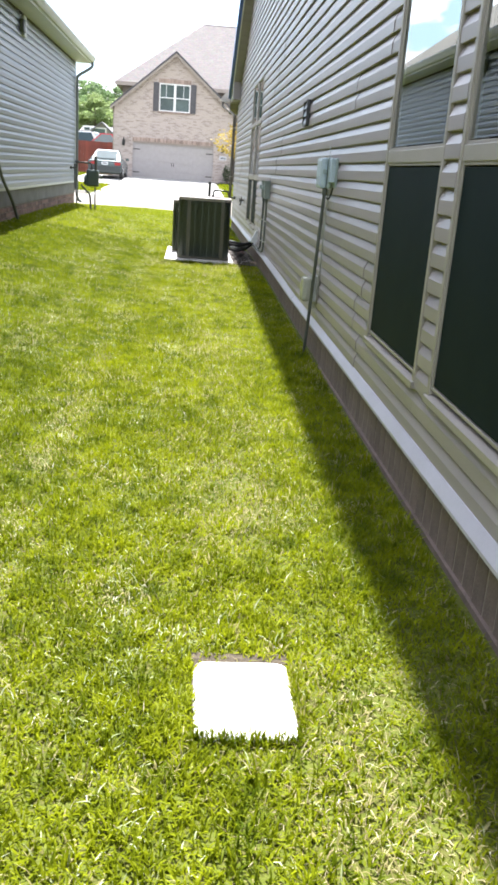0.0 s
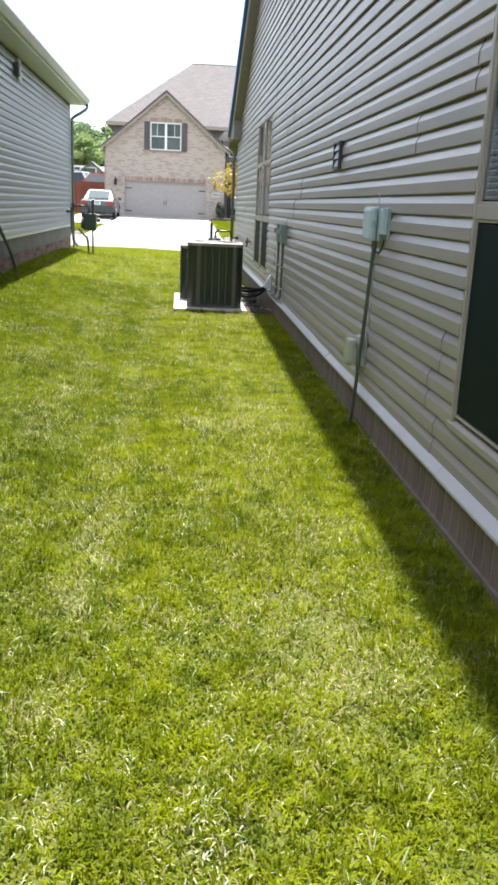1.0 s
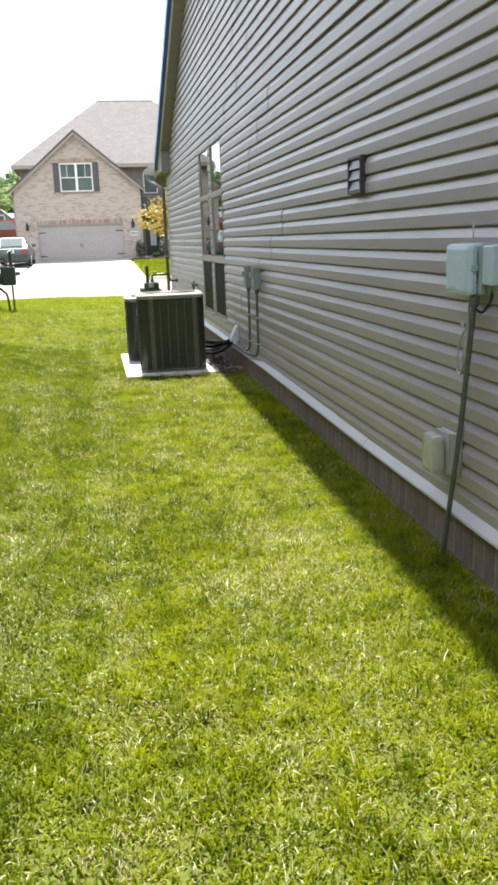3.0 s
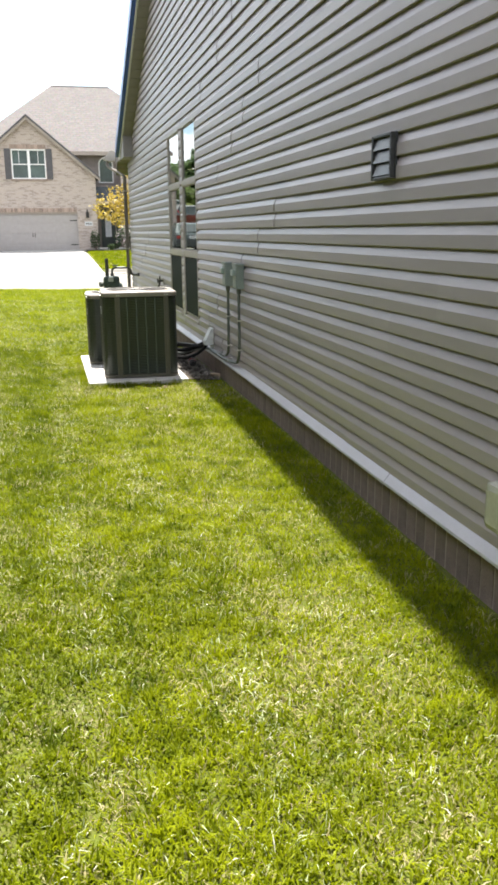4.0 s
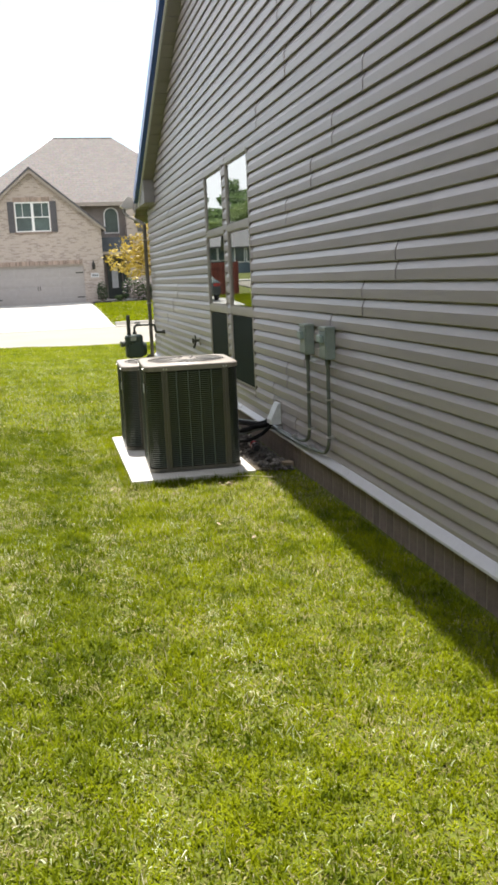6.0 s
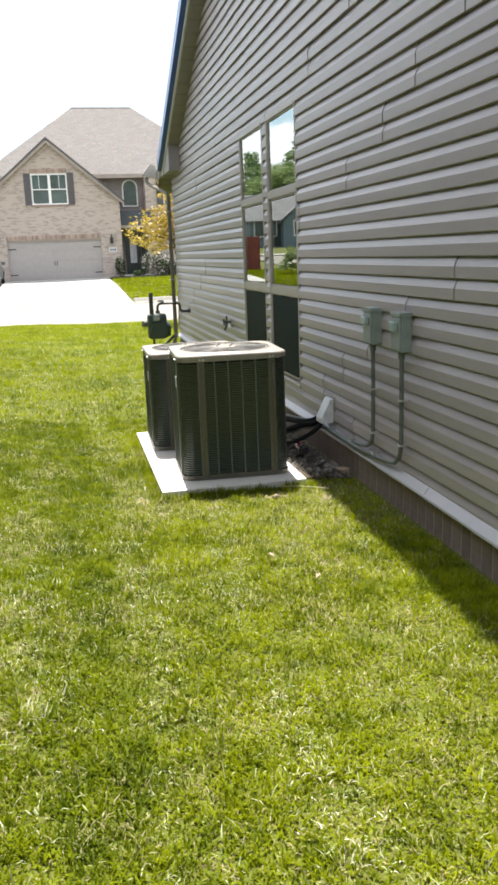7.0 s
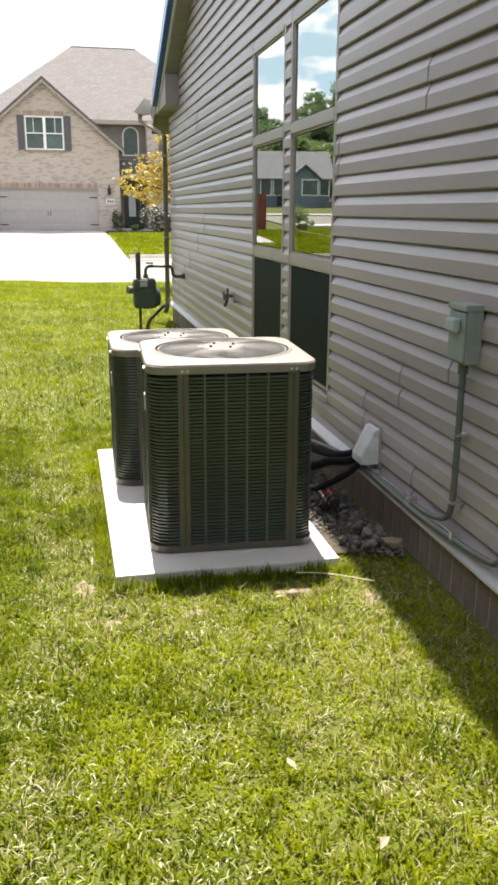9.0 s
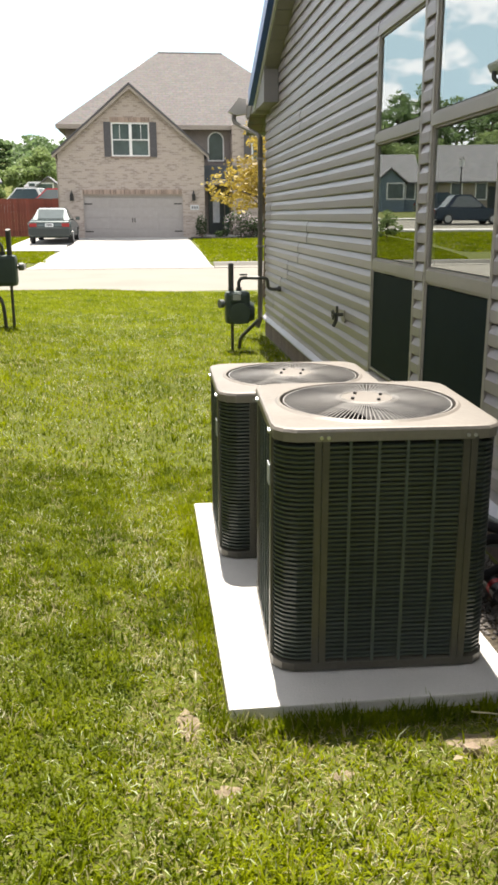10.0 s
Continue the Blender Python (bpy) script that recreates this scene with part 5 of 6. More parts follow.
    part("fitting_block", boxm(NX + 0.02, NX + 0.07, 15.80, 16.0, 3.22, 3.54, 0.01), WHITE_DULL, h)
    part("service_pipe", tubem([(NX + 0.05, 13.6, 1.30), (NX + 0.06, 13.9, 1.0), (NX + 0.10, 14.4, 0.65), (NX + 0.14, 14.7, 0.30)], 0.024, 8), CONDUIT_DARK, h, "dark leaning service pipe")
    part("gas_riser", tubem([(-2.70, 21.9, 0.2), (-2.69, 21.95, 0.55), (-2.74, 22.0, 0.7), (-2.76, 22.05, 1.25)], 0.02, 8), PIPE_IRON, h)
    # brick faces of the base, course by course
    me = None
    for row in range(6):
        y = 10.5 + (row % 2) * 0.12
        while y < 22.5:
            if me is None:
                bm = add_box(bmesh.new(), -0.006, 0.010, -0.112, 0.112, -0.032, 0.032)
                ob = part("brick", bm, BRICK_RED, h)
                me = ob.data
            else:
                ob = new("brick", me)
                ob.parent = h
            ob.matrix_local = pose(NX - 0.008 + random.uniform(-0.002, 0.002), y, 0.11 + row * 0.077)
            y += 0.236


BRICK_BASE = mat("mortar_dark", (0.24, 0.20, 0.18), 0.95, vary=0.2, bump=0.4)
BRICK_RED = mat("red_brown_brick", (0.20, 0.125, 0.10), 0.9, vary=0.25, bump=0.3, rand=0.6)
MORTAR_GREY = mat("grey_render_band", (0.185, 0.175, 0.175), 0.9, vary=0.2, scale=3, bump=0.2)
WHITE_DULL = mat("dull_white_metal", (0.56, 0.58, 0.56), 0.45, vary=0.05)
neighbour()


# ---- foliage ----
def leaf_cloud(name, blobs, n, size, material, seed, flat=0.0):
    """Many small bent leaves through a set of uneven clumps: (x, y, z, rx, ry, rz, share)."""
    rng = np.random.default_rng(seed)
    share = np.array([b[6] for b in blobs], float)
    pick = rng.choice(len(blobs), n, p=share / share.sum())
    B = np.array([b[:6] for b in blobs])[pick]
    d = rng.normal(size=(n, 3))
    d /= np.linalg.norm(d, axis=1)[:, None]
    rad = rng.uniform(0.35, 1.0, n) ** 0.5
    wob = 1 + 0.25 * np.sin(d[:, 0] * 5 + pick) * np.cos(d[:, 2] * 6 + pick * 2)
    P = B[:, :3] + d * B[:, 3:] * (rad * wob)[:, None]
    u = rng.normal(size=(n, 3))
    u[:, 2] *= 0.6
    u /= np.linalg.norm(u, axis=1)[:, None]
    w = np.cross(u, rng.normal(size=(n, 3)))
    w /= np.linalg.norm(w, axis=1)[:, None]
    s = (size * rng.uniform(0.6, 1.4, n))[:, None]
    v = np.stack((P - u * s, P + w * s * 0.45, P + u * s, P - w * s * 0.45), 1).reshape(-1, 3)
    idx = np.arange(n * 4)
    return from_arrays(name, v, idx, np.full(n, 4), material)


def tree(x, y, z, h, crown_r, n, leaf, material, seed, label, low=0.35, group=""):
    rng = random.Random(seed)
    t = thing("tree", x, y, z, label, "tree", group)
    top = h * 0.82
    bm = bmesh.new()
    pts = [Vector((rng.uniform(-0.03, 0.03) * h * k / 4, rng.uniform(-0.03, 0.03) * h * k / 4, top * k / 4 - 0.1)) for k in range(5)]
    for a, b, r, r2 in zip(pts, pts[1:], (0.022, 0.018, 0.013, 0.008), (0.018, 0.013, 0.008, 0.003)):
        add_cyl(bm, a, b, r * h, 8, r2 * h)
    bl = []
    for k in range(11):
        a = k * 2.4 + rng.uniform(-0.4, 0.4)
        q = low + (0.95 - low) * (k / 10)
        p = pts[0].lerp(pts[4], q * 0.9)
        rr = crown_r * rng.uniform(0.55, 1.0) * (1.15 - 0.65 * abs(q - 0.55) * 1.6)
        e = p + Vector((math.cos(a) * rr * 0.75, math.sin(a) * rr * 0.75, h * rng.uniform(0.04, 0.16)))
        add_cyl(bm, p, e, 0.009 * h, 5, 0.002 * h)
        bl.append((e.x, e.y, e.z, crown_r * rng.uniform(0.30, 0.48), crown_r * rng.uniform(0.30, 0.48), h * rng.uniform(0.06, 0.12), 1))
    bl.append((0, 0, h * 0.9, crown_r * 0.35, crown_r * 0.35, h * 0.1, 0.8))
    part("trunk", bm, BARK, t)
    c = leaf_cloud("crown", bl, n, leaf, material, seed)
    c.parent = t
    return t


tree(1.86, 27.2, -0.03, 3.5, 1.25, 4600, 0.048, LEAF_YELLOW, 5, "young tree with thin yellow autumn leaves on the front lawn", low=0.67)

# wooded slope far off, in two ranks
for i in range(32):
    rng = random.Random(100 + i)
    x = -78 + i * 2.55 + rng.uniform(-1.2, 1.2)
    y = 126 + rng.uniform(-7, 8)
    tree(x, y, float(soil(y)), rng.uniform(7.0, 10.0) * (0.72 if x > -22 else 1.0), rng.uniform(3.4, 4.8) * (0.8 if x > -22 else 1.0), 4200, 0.23, LEAF_GREEN, 200 + i, "full green broadleaf tree in the wooded slope behind the houses", low=0.15, group="wooded slope")
for i in range(27):
    rng = random.Random(400 + i)
    x = -92 + i * 3.5 + rng.uniform(-1.5, 1.5)
    y = 150 + rng.uniform(-6, 10)
    tree(x, y, float(soil(y)) - 0.2, rng.uniform(9.5, 12.5) * (0.6 if x > -24 else 0.82 if x > -36 else 1.0) + max(0, min(4.0, (-x - 24) * 0.25)), rng.uniform(4.2, 5.6), 3200, 0.32, LEAF_WOOD, 500 + i, "tall dark green tree high on the wooded slope", low=0.15, group="wooded slope")
tree(-8.0, 47.2, float(soil(47.2)), 1.35, 0.62, 1600, 0.055, LEAF_GREEN, 77, "small green garden tree on the verge")


def shrub(x, y, z, w, h, n, material, seed, label, blossom=False):
    s = thing("shrub", x, y, z, label, "shrub", "porch shrubs")
    rng = random.Random(seed)
    bl = [(rng.uniform(-w, w) * 0.6, rng.uniform(-w, w) * 0.4, h * rng.uniform(0.3, 0.65), w * 0.5, w * 0.45, h * 0.4, 1) for _ in range(6)]
    bm = bmesh.new()
    for b in bl:
        add_cyl(bm, (0, 0, -0.05), (b[0], b[1], b[2]), 0.018, 5, 0.006)
    part("stems", bm, BARK, s)
    c = leaf_cloud("foliage", bl, n, 0.055, material, seed)
    c.parent = s
    if blossom:
        f = leaf_cloud("blossom", bl, n // 4, 0.06, PETAL, seed + 1)
        f.parent = s


# ---- the brick house across the street ----
def far_house():
    h = thing("brick_house", -0.02, 0, -0.065, "two-storey pale brick house with a gabled double garage", "house")
    gy = 51.0
    base = 0.55
    ax, az = -1.06, 7.36
    gl, gr, gz = -4.42, 2.30, 4.45
    k = (az - gz) / (ax - (gl - 0.12))
    # garage wing front, pieced round the door and the window
    door = (-3.36, 1.27, 2.66)
    win = (-1.93, -0.21, 4.33, 5.80)
    bm = bmesh.new()
    for poly in ([(gl, base - 0.4), (door[0], base - 0.4), (door[0], gz), (gl, gz)], [(door[1], base - 0.4), (gr, base - 0.4), (gr, gz), (door[1], gz)],
                 [(door[0], door[2]), (door[1], door[2]), (door[1], win[2]), (door[0], win[2])]):
        prism(bm, poly, "y", gy, gy + 0.25)
    prism(bm, [(door[0], win[2]), (win[0], win[2]), (win[0], gz), (door[0], gz)], "y", gy, gy + 0.25)
    prism(bm, [(win[1], win[2]), (door[1], win[2]), (door[1], gz), (win[1], gz)], "y", gy, gy + 0.25)
    zl, zr = gz + (win[0] - gl) * k, gz + (gr - win[1]) * k
    prism(bm, [(gl, gz), (win[0], gz), (win[0], zl - 0.02)], "y", gy, gy + 0.25)
    prism(bm, [(win[1], gz), (gr, gz), (win[1], zr - 0.02)], "y", gy, gy + 0.25)
    prism(bm, [(win[0], win[3]), (win[1], win[3]), (win[1], zr - 0.02), (ax, az - 0.05), (win[0], zl - 0.02)], "y", gy, gy + 0.25)
    bmesh.ops.remove_doubles(bm, verts=bm.verts, dist=0.004)
    part("garage_front", bm, FAR_BRICK, h, "mottled pale brick gable front")
    part("garage_side", boxm(gl, gl + 0.25, gy + 0.25, 54.0, base - 0.4, gz), FAR_BRICK_SIDE, h)
    part("garage_side", boxm(gr - 0.25, gr, gy + 0.25, 54.0, base - 0.4, gz), FAR_BRICK_SIDE, h)
    # soldier course over the garage door and window head
    me = None
    for xa, xb, zz in ((door[0], door[1], door[2]), (win[0] - 0.05, win[1] + 0.05, win[3] + 0.02)):
        x = xa + 0.04
        while x < xb:
            if me is None:
                o = part("soldier_brick", boxm(-0.034, 0.034, -0.03, 0.02, 0, 0.20), BRICK_HEAD, h)
                me = o.data
            else:
                o = new("soldier_brick", me)
                o.parent = h
            o.matrix_local = pose(x, gy, zz)
            x += 0.082
    # door: four rows of panels with strap hinges and pulls
    gd = part("garage_door", boxm(door[0], door[1], gy + 0.10, gy + 0.14, base - 0.05, door[2]), GARAGE, h, "taupe panelled double garage door")
    part("door_frame", boxm(door[0], door[1], gy + 0.02, gy + 0.10, door[2] - 0.09, door[2]), FAR_TRIM, gd)
    for r in range(4):
        for c in range(4):
            x0 = door[0] + 0.10 + c * (door[1] - door[0] - 0.1) / 4
            z0 = base + 0.06 + r * (door[2] - base - 0.1) / 4
            part("panel", boxm(x0, x0 + 1.02, gy + 0.088, gy + 0.099, z0, z0 + 0.38, 0.006), GARAGE, gd)
    for zz in (0.95, 2.2):
        part("strap_hinge", boxm(door[0] + 0.05, door[0] + 0.42, gy + 0.075, gy + 0.086, zz, zz + 0.05), LANTERN, gd)
        part("strap_hinge", boxm(door[1] - 0.42, door[1] - 0.05, gy + 0.075, gy + 0.086, zz, zz + 0.05), LANTERN, gd)
    for dx in (-0.07, 0.05):
        part("pull", boxm(-1.06 + dx, -1.06 + dx + 0.03, gy + 0.07, gy + 0.086, 1.38, 1.60), LANTERN, gd)
    # twin window with shutters
    w = part("gable_window", boxm(win[0], win[1], gy + 0.12, gy + 0.14, win[2], win[3]), FAR_GLASS, h, "white-framed twin sash window")
    fr = bmesh.new()
    for xa, xb in ((win[0], win[0] + 0.055), (-1.13, -1.0), (win[1] - 0.055, win[1])):
        add_box(fr, xa, xb, gy - 0.01, gy + 0.12, win[2], win[3])
    for za, zb in ((win[2], win[2] + 0.06), (win[3] - 0.06, win[3]), (5.035, 5.08)):
        for xa, xb in ((win[0] + 0.055, -1.13), (-1.0, win[1] - 0.055)):
            add_box(fr, xa, xb, gy + 0.0, gy + 0.12, za, zb)
    for xm in (-1.55, -0.585):
        add_box(fr, xm - 0.012, xm + 0.012, gy + 0.06, gy + 0.12, 5.08, win[3] - 0.06)
    part("window_frame", fr, WHITE, w)
    part("window_sill", boxm(win[0] - 0.08, win[1] + 0.08, gy - 0.05, gy + 0.05, win[2] - 0.09, win[2]), BRICK_HEAD, w)
    for xa in (win[0] - 0.34, win[1] + 0.03):
        s = part("shutter", boxm(xa, xa + 0.31, gy - 0.045, gy - 0.005, win[2] - 0.02, win[3] + 0.02), SHUTTER, h, "slate-grey louvred shutter")
        for q in range(10):
            part("slat", boxm(xa + 0.03, xa + 0.28, gy - 0.06, gy - 0.046, win[2] + 0.06 + q * 0.138, win[2] + 0.14 + q * 0.138), SHUTTER, s)
    # gable roof and bargeboards
    for sg in (1, -1):
        ex = gl - 0.22 if sg < 0 else gr + 0.22
        ez = gz - 0.10
        part("garage_roof", prism(bmesh.new(), [(ax, az), (ax, az + 0.10), (ex, ez + 0.08), (ex, ez)], "y", gy - 0.28, 57.0), FAR_SHINGLE, h)
        part("bargeboard", prism(bmesh.new(), [(ax, az - 0.15), (ax, az - 0.005), (ex, ez - 0.01), (ex, ez - 0.13)], "y", gy - 0.27, gy - 0.20), FAR_TRIM, h, "taupe bargeboard")
        part("dark_edge", prism(bmesh.new(), [(ax, az + 0.0), (ax, az + 0.115), (ex, ez + 0.095), (ex, ez + 0.0)], "y", gy - 0.31, gy - 0.285), SHUTTER, h)
    # main block
    y0, y1, mx0, mx1 = 53.1, 62.0, -4.15, 8.3
    ez = 5.86
    part("main_wall", boxm(mx0, mx1, y0, y1, base - 0.5, ez), SIDING_DARK, h, "dark taupe upper wall")
    part("right_bay", boxm(3.75, mx1 + 0.05, y0 - 0.9, y0 - 0.01, base - 0.5, ez), FAR_BRICK, h)
    bw = part("bay_window", boxm(4.75, 6.2, y0 - 0.95, y0 - 0.905, 4.30, 5.55), FAR_GLASS, h)
    part("window_frame", boxm(4.68, 4.75, y0 - 0.98, y0 - 0.905, 4.25, 5.6), WHITE, bw)
    part("shutter", boxm(4.32, 4.65, y0 - 0.96, y0 - 0.905, 4.28, 5.58), SHUTTER, h)
    rl, rr, ry, rz = 0.42, 3.75, 57.4, 9.88
    ea = [(-4.55, 52.5, ez), (8.75, 52.5, ez), (8.75, 62.3, ez), (-4.55, 62.3, ez)]
    bm = bmesh.new()
    v = [bm.verts.new(p) for p in ea] + [bm.verts.new((rl, ry, rz)), bm.verts.new((rr, ry, rz))]
    b = [bm.verts.new((p[0], p[1], p[2] - 0.14)) for p in ea]
    for q in ((0, 1, 5, 4), (1, 2, 5), (2, 3, 4, 5), (3, 0, 4)):
        bm.faces.new([v[i] for i in q])
    for i in range(4):
        bm.faces.new((v[i], b[i], b[(i + 1) % 4], v[(i + 1) % 4]))
    bm.faces.new(b)
    bmesh.ops.recalc_face_normals(bm, faces=bm.faces)
    part("main_roof", bm, FAR_SHINGLE, h, "brown-grey shingle hip roof")
    part("eave_board", boxm(-4.56, 8.76, 52.46, 52.495, ez - 0.20, ez - 0.01), FAR_TRIM, h)
    part("ridge_cap", cylm((rl, ry, rz - 0.02), (rr, ry, rz - 0.02), 0.05, 6), FAR_SHINGLE, h)
    # arched stair window
    bm = bmesh.new()
    aw, cx = 0.40, 3.03
    out = [(cx - aw, 4.25), (cx + aw, 4.25), (cx + aw, 5.25)] + [(cx + aw * math.cos(t), 5.25 + aw * 0.95 * math.sin(t)) for t in np.linspace(0.2, math.pi - 0.2, 9)] + [(cx - aw, 5.25)]
    prism(bm, out, "y", y0 - 0.06, y0 - 0.01)
    aw_ob = part("arched_window", bm, WHITE, h, "white-framed arched window")
    ins = [(cx + (p[0] - cx) * 0.84, 4.9 + (p[1] - 4.9) * 0.9) for p in out]
    part("pane", prism(bmesh.new(), ins, "y", y0 - 0.075, y0 - 0.062), FAR_GLASS, aw_ob)
    # porch
    part("porch_beam", boxm(gr + 0.01, 3.95, 51.6, 52.2, 3.25, 3.98), PORCH_BLUE, h, "slate-blue porch band")
    part("porch_soffit", boxm(gr + 0.01, 3.75, 51.55, 53.05, 3.12, 3.25), FAR_TRIM, h)
    part("porch_floor", boxm(gr + 0.01, 4.3, 51.6, 53.05, base - 0.4, base + 0.22), CONCRETE, h)
    part("porch_post", boxm(3.70, 3.95, 51.6, 51.85, base + 0.2, 3.14), FAR_TRIM, h)
    d = part("front_door", boxm(2.62, 3.40, 53.0, 53.07, base + 0.24, 2.85), DOOR_DARK, h, "dark green front door with a glazed panel")
    part("door_glass", boxm(2.84, 3.18, 52.985, 52.998, 1.35, 2.55), PLATE, d, "pale glazed door panel")
    part("sidelight", boxm(3.46, 3.66, 52.99, 53.06, base + 0.3, 2.8), FAR_GLASS, h)
    # lanterns
    for x in (-3.86, 1.78):
        l = part("wall_lantern", boxm(x - 0.08, x + 0.08, gy - 0.20, gy - 0.04, 2.36, 2.66, 0.02), LANTERN, h, "black coach lantern")
        part("finial", cylm((x, gy - 0.12, 2.66), (x, gy - 0.12, 2.84), 0.06, 8, 0.008), LANTERN, l)
        part("arm", boxm(x - 0.02, x + 0.02, gy - 0.10, gy - 0.001, 2.42, 2.48), LANTERN, l)
    pl = part("number_plaque", boxm(1.62, 2.02, gy - 0.03, gy - 0.002, 1.95, 2.16), PLATE, h, "pale number plaque with plain bars")
    for q in range(3):
        part("bar", boxm(1.68 + q * 0.11, 1.75 + q * 0.11, gy - 0.035, gy - 0.0305, 2.0, 2.11), SHUTTER, pl)
    part("downspout", tubem([(gl - 0.12, gy - 0.1, 4.32), (gl - 0.06, gy + 0.3, 4.1), (gl - 0.05, gy + 0.35, 3.0), (gl - 0.05, gy + 0.35, 0.7)], 0.045, 8), FAR_TRIM, h)


FAR_BRICK_SIDE = brick_mat("whitewashed_brick_side", (0.45, 0.375, 0.325), (0.10, 0.075, 0.062), (0.50, 0.44, 0.395), (0.17, 0.12, 0.10), False)
BRICK_HEAD = mat("brown_head_brick", (0.36, 0.27, 0.22), 0.9, vary=0.2, rand=0.5)
far_house()
shrub(2.1, 50.5, 0.6, 0.30, 1.15, 500, LEAF_BUSH, 1, "narrow dark green shrub beside the garage")
shrub(3.9, 50.2, 0.6, 0.85, 1.25, 1500, LEAF_BUSH, 2, "rounded shrub with pale pink blossom by the porch", True)
shrub(4.9, 50.3, 0.6, 0.7, 0.9, 900, LEAF_BUSH, 3, "low green shrub with pale blossom by the porch", True)
shrub(3.0, 50.4, 0.6, 0.35, 0.4, 400, LEAF_BUSH, 4, "low green shrub edging the porch bed")
tagged(mesh_ob("porch_bed", boxm(1.6, 6.5, 49.9, 51.5, 0.4, 0.64), BACKING), "dark mulch bed along the porch", "flower bed", kind="structure")


# ---- fence, cars and houses beyond ----
def fence():
    f = thing("board_fence", 0, 0, 0, "red-brown stained vertical board fence", "fence")
    me = None
    x = -7.55
    while x < -4.5:
        if me is None:
            o = part("board", boxm(-0.068, 0.068, -0.012, 0.012, 0, 1.83), FENCE, f)
            me = o.data
        else:
            o = new("board", me)
            o.parent = f
        o.matrix_local = pose(x, 52.5, 0.60 + random.uniform(-0.015, 0.015))
        x += 0.142
    for zz in (0.85, 1.5, 2.15):
        part("rail", boxm(-7.62, -4.45, 52.52, 52.56, zz, zz + 0.09), FENCE, f)
    part("post", boxm(-7.72, -7.62, 52.5, 52.6, 0.4, 2.5), FENCE, f)


fence()


def car(x, y, z, rz, paint, label, kind="car", tall=1.42, length=4.5, group=""):
    c = thing("parked_car", x, y, z, label, kind, group, rz=rz)
    L, w = length / 2, 0.86
    t = tall
    low = [(-L, 0.30), (-L + 0.03, 0.78), (-L + 0.12, 0.92), (-L + 0.85, 0.96), (L - 1.25, 0.93), (L - 0.3, 0.78), (L, 0.62), (L, 0.28), (L - 0.4, 0.20), (-L + 0.4, 0.22)]
    bm = prism(bmesh.new(), low, "x", -w, w)
    bmesh.ops.bevel(bm, geom=[e for e in bm.edges], offset=0.085, segments=3, affect="EDGES")
    part("body", bm, paint, c, smooth=False)
    cab = [(-L + 0.72, 0.93), (-L + 1.35, t - 0.03), (-L + 1.65, t), (L - 2.2, t), (L - 1.25, 0.92)]
    bm = bmesh.new()
    lo = [bm.verts.new((-(w - 0.10) if i in (0, 4) else -(w - 0.30), p[0], p[1])) for i, p in enumerate(cab)]
    hi = [bm.verts.new((-v.co.x, v.co.y, v.co.z)) for v in lo]
    n = len(cab)
    for k in range(n):
        bm.faces.new((lo[k], lo[(k + 1) % n], hi[(k + 1) % n], hi[k]))
    bm.faces.new(lo[::-1])
    bm.faces.new(hi)
    bmesh.ops.recalc_face_normals(bm, faces=bm.faces)
    bmesh.ops.bevel(bm, geom=[e for e in bm.edges], offset=0.03, segments=2, affect="EDGES")
    part("cabin", bm, paint, c)
    part("rear_window", prism(bmesh.new(), [(-L + 0.76, 0.975), (-L + 1.30, t - 0.07), (-L + 1.285, t - 0.06), (-L + 0.735, 0.985)], "x", -w + 0.33, w - 0.33), CAR_GLASS, c)
    for s in (-1, 1):
        xs = s * (w - 0.10)
        bm = bmesh.new()
        pts = [(-L + 0.98, 0.98), (-L + 1.50, t - 0.09), (L - 2.25, t - 0.09), (L - 1.45, 0.98)]
        vs = [bm.verts.new((s * (w - 0.085 if p[1] < 1 else w - 0.265), p[0], p[1])) for p in pts]
        bm.faces.new(vs)
        vs2 = [bm.verts.new((v.co.x - s * 0.02, v.co.y, v.co.z)) for v in vs]
        bm.faces.new(vs2[::-1])
        part("side_window", bm, CAR_GLASS, c)
        for yy in (-L + 0.85, L - 0.85):
            wh = part("wheel", cylm((s * (w - 0.16), yy, 0.31), (s * (w + 0.015), yy, 0.31), 0.31, 24), TYRE, c)
            part("rim", cylm((s * (w + 0.016), yy, 0.31), (s * (w + 0.022), yy, 0.31), 0.20, 16), RIM, wh)
        part("tail_lamp", boxm(min(s * 0.50, s * 0.80), max(s * 0.50, s * 0.80), -L - 0.012, -L + 0.06, 0.66, 0.80, 0.01), TAIL, c, "red tail lamp")
        part("mirror", boxm(min(s * (w - 0.02), s * (w + 0.16)), max(s * (w - 0.02), s * (w + 0.16)), L - 1.65, L - 1.5, 0.92, 1.05, 0.02), paint, c)
    part("bumper", boxm(-w + 0.03, w - 0.03, -L - 0.05, -L + 0.1, 0.32, 0.62, 0.03), CAR_TRIM, c, "dark rear bumper")
    p = part("number_plate", boxm(-0.16, 0.16, -L - 0.014, -L + 0.03, 0.66, 0.80), PLATE, c, "pale number plate with a plain bar")
    part("bar", boxm(-0.11, 0.11, -L - 0.018, -L - 0.0145, 0.71, 0.76), SHUTTER, p)
    return c


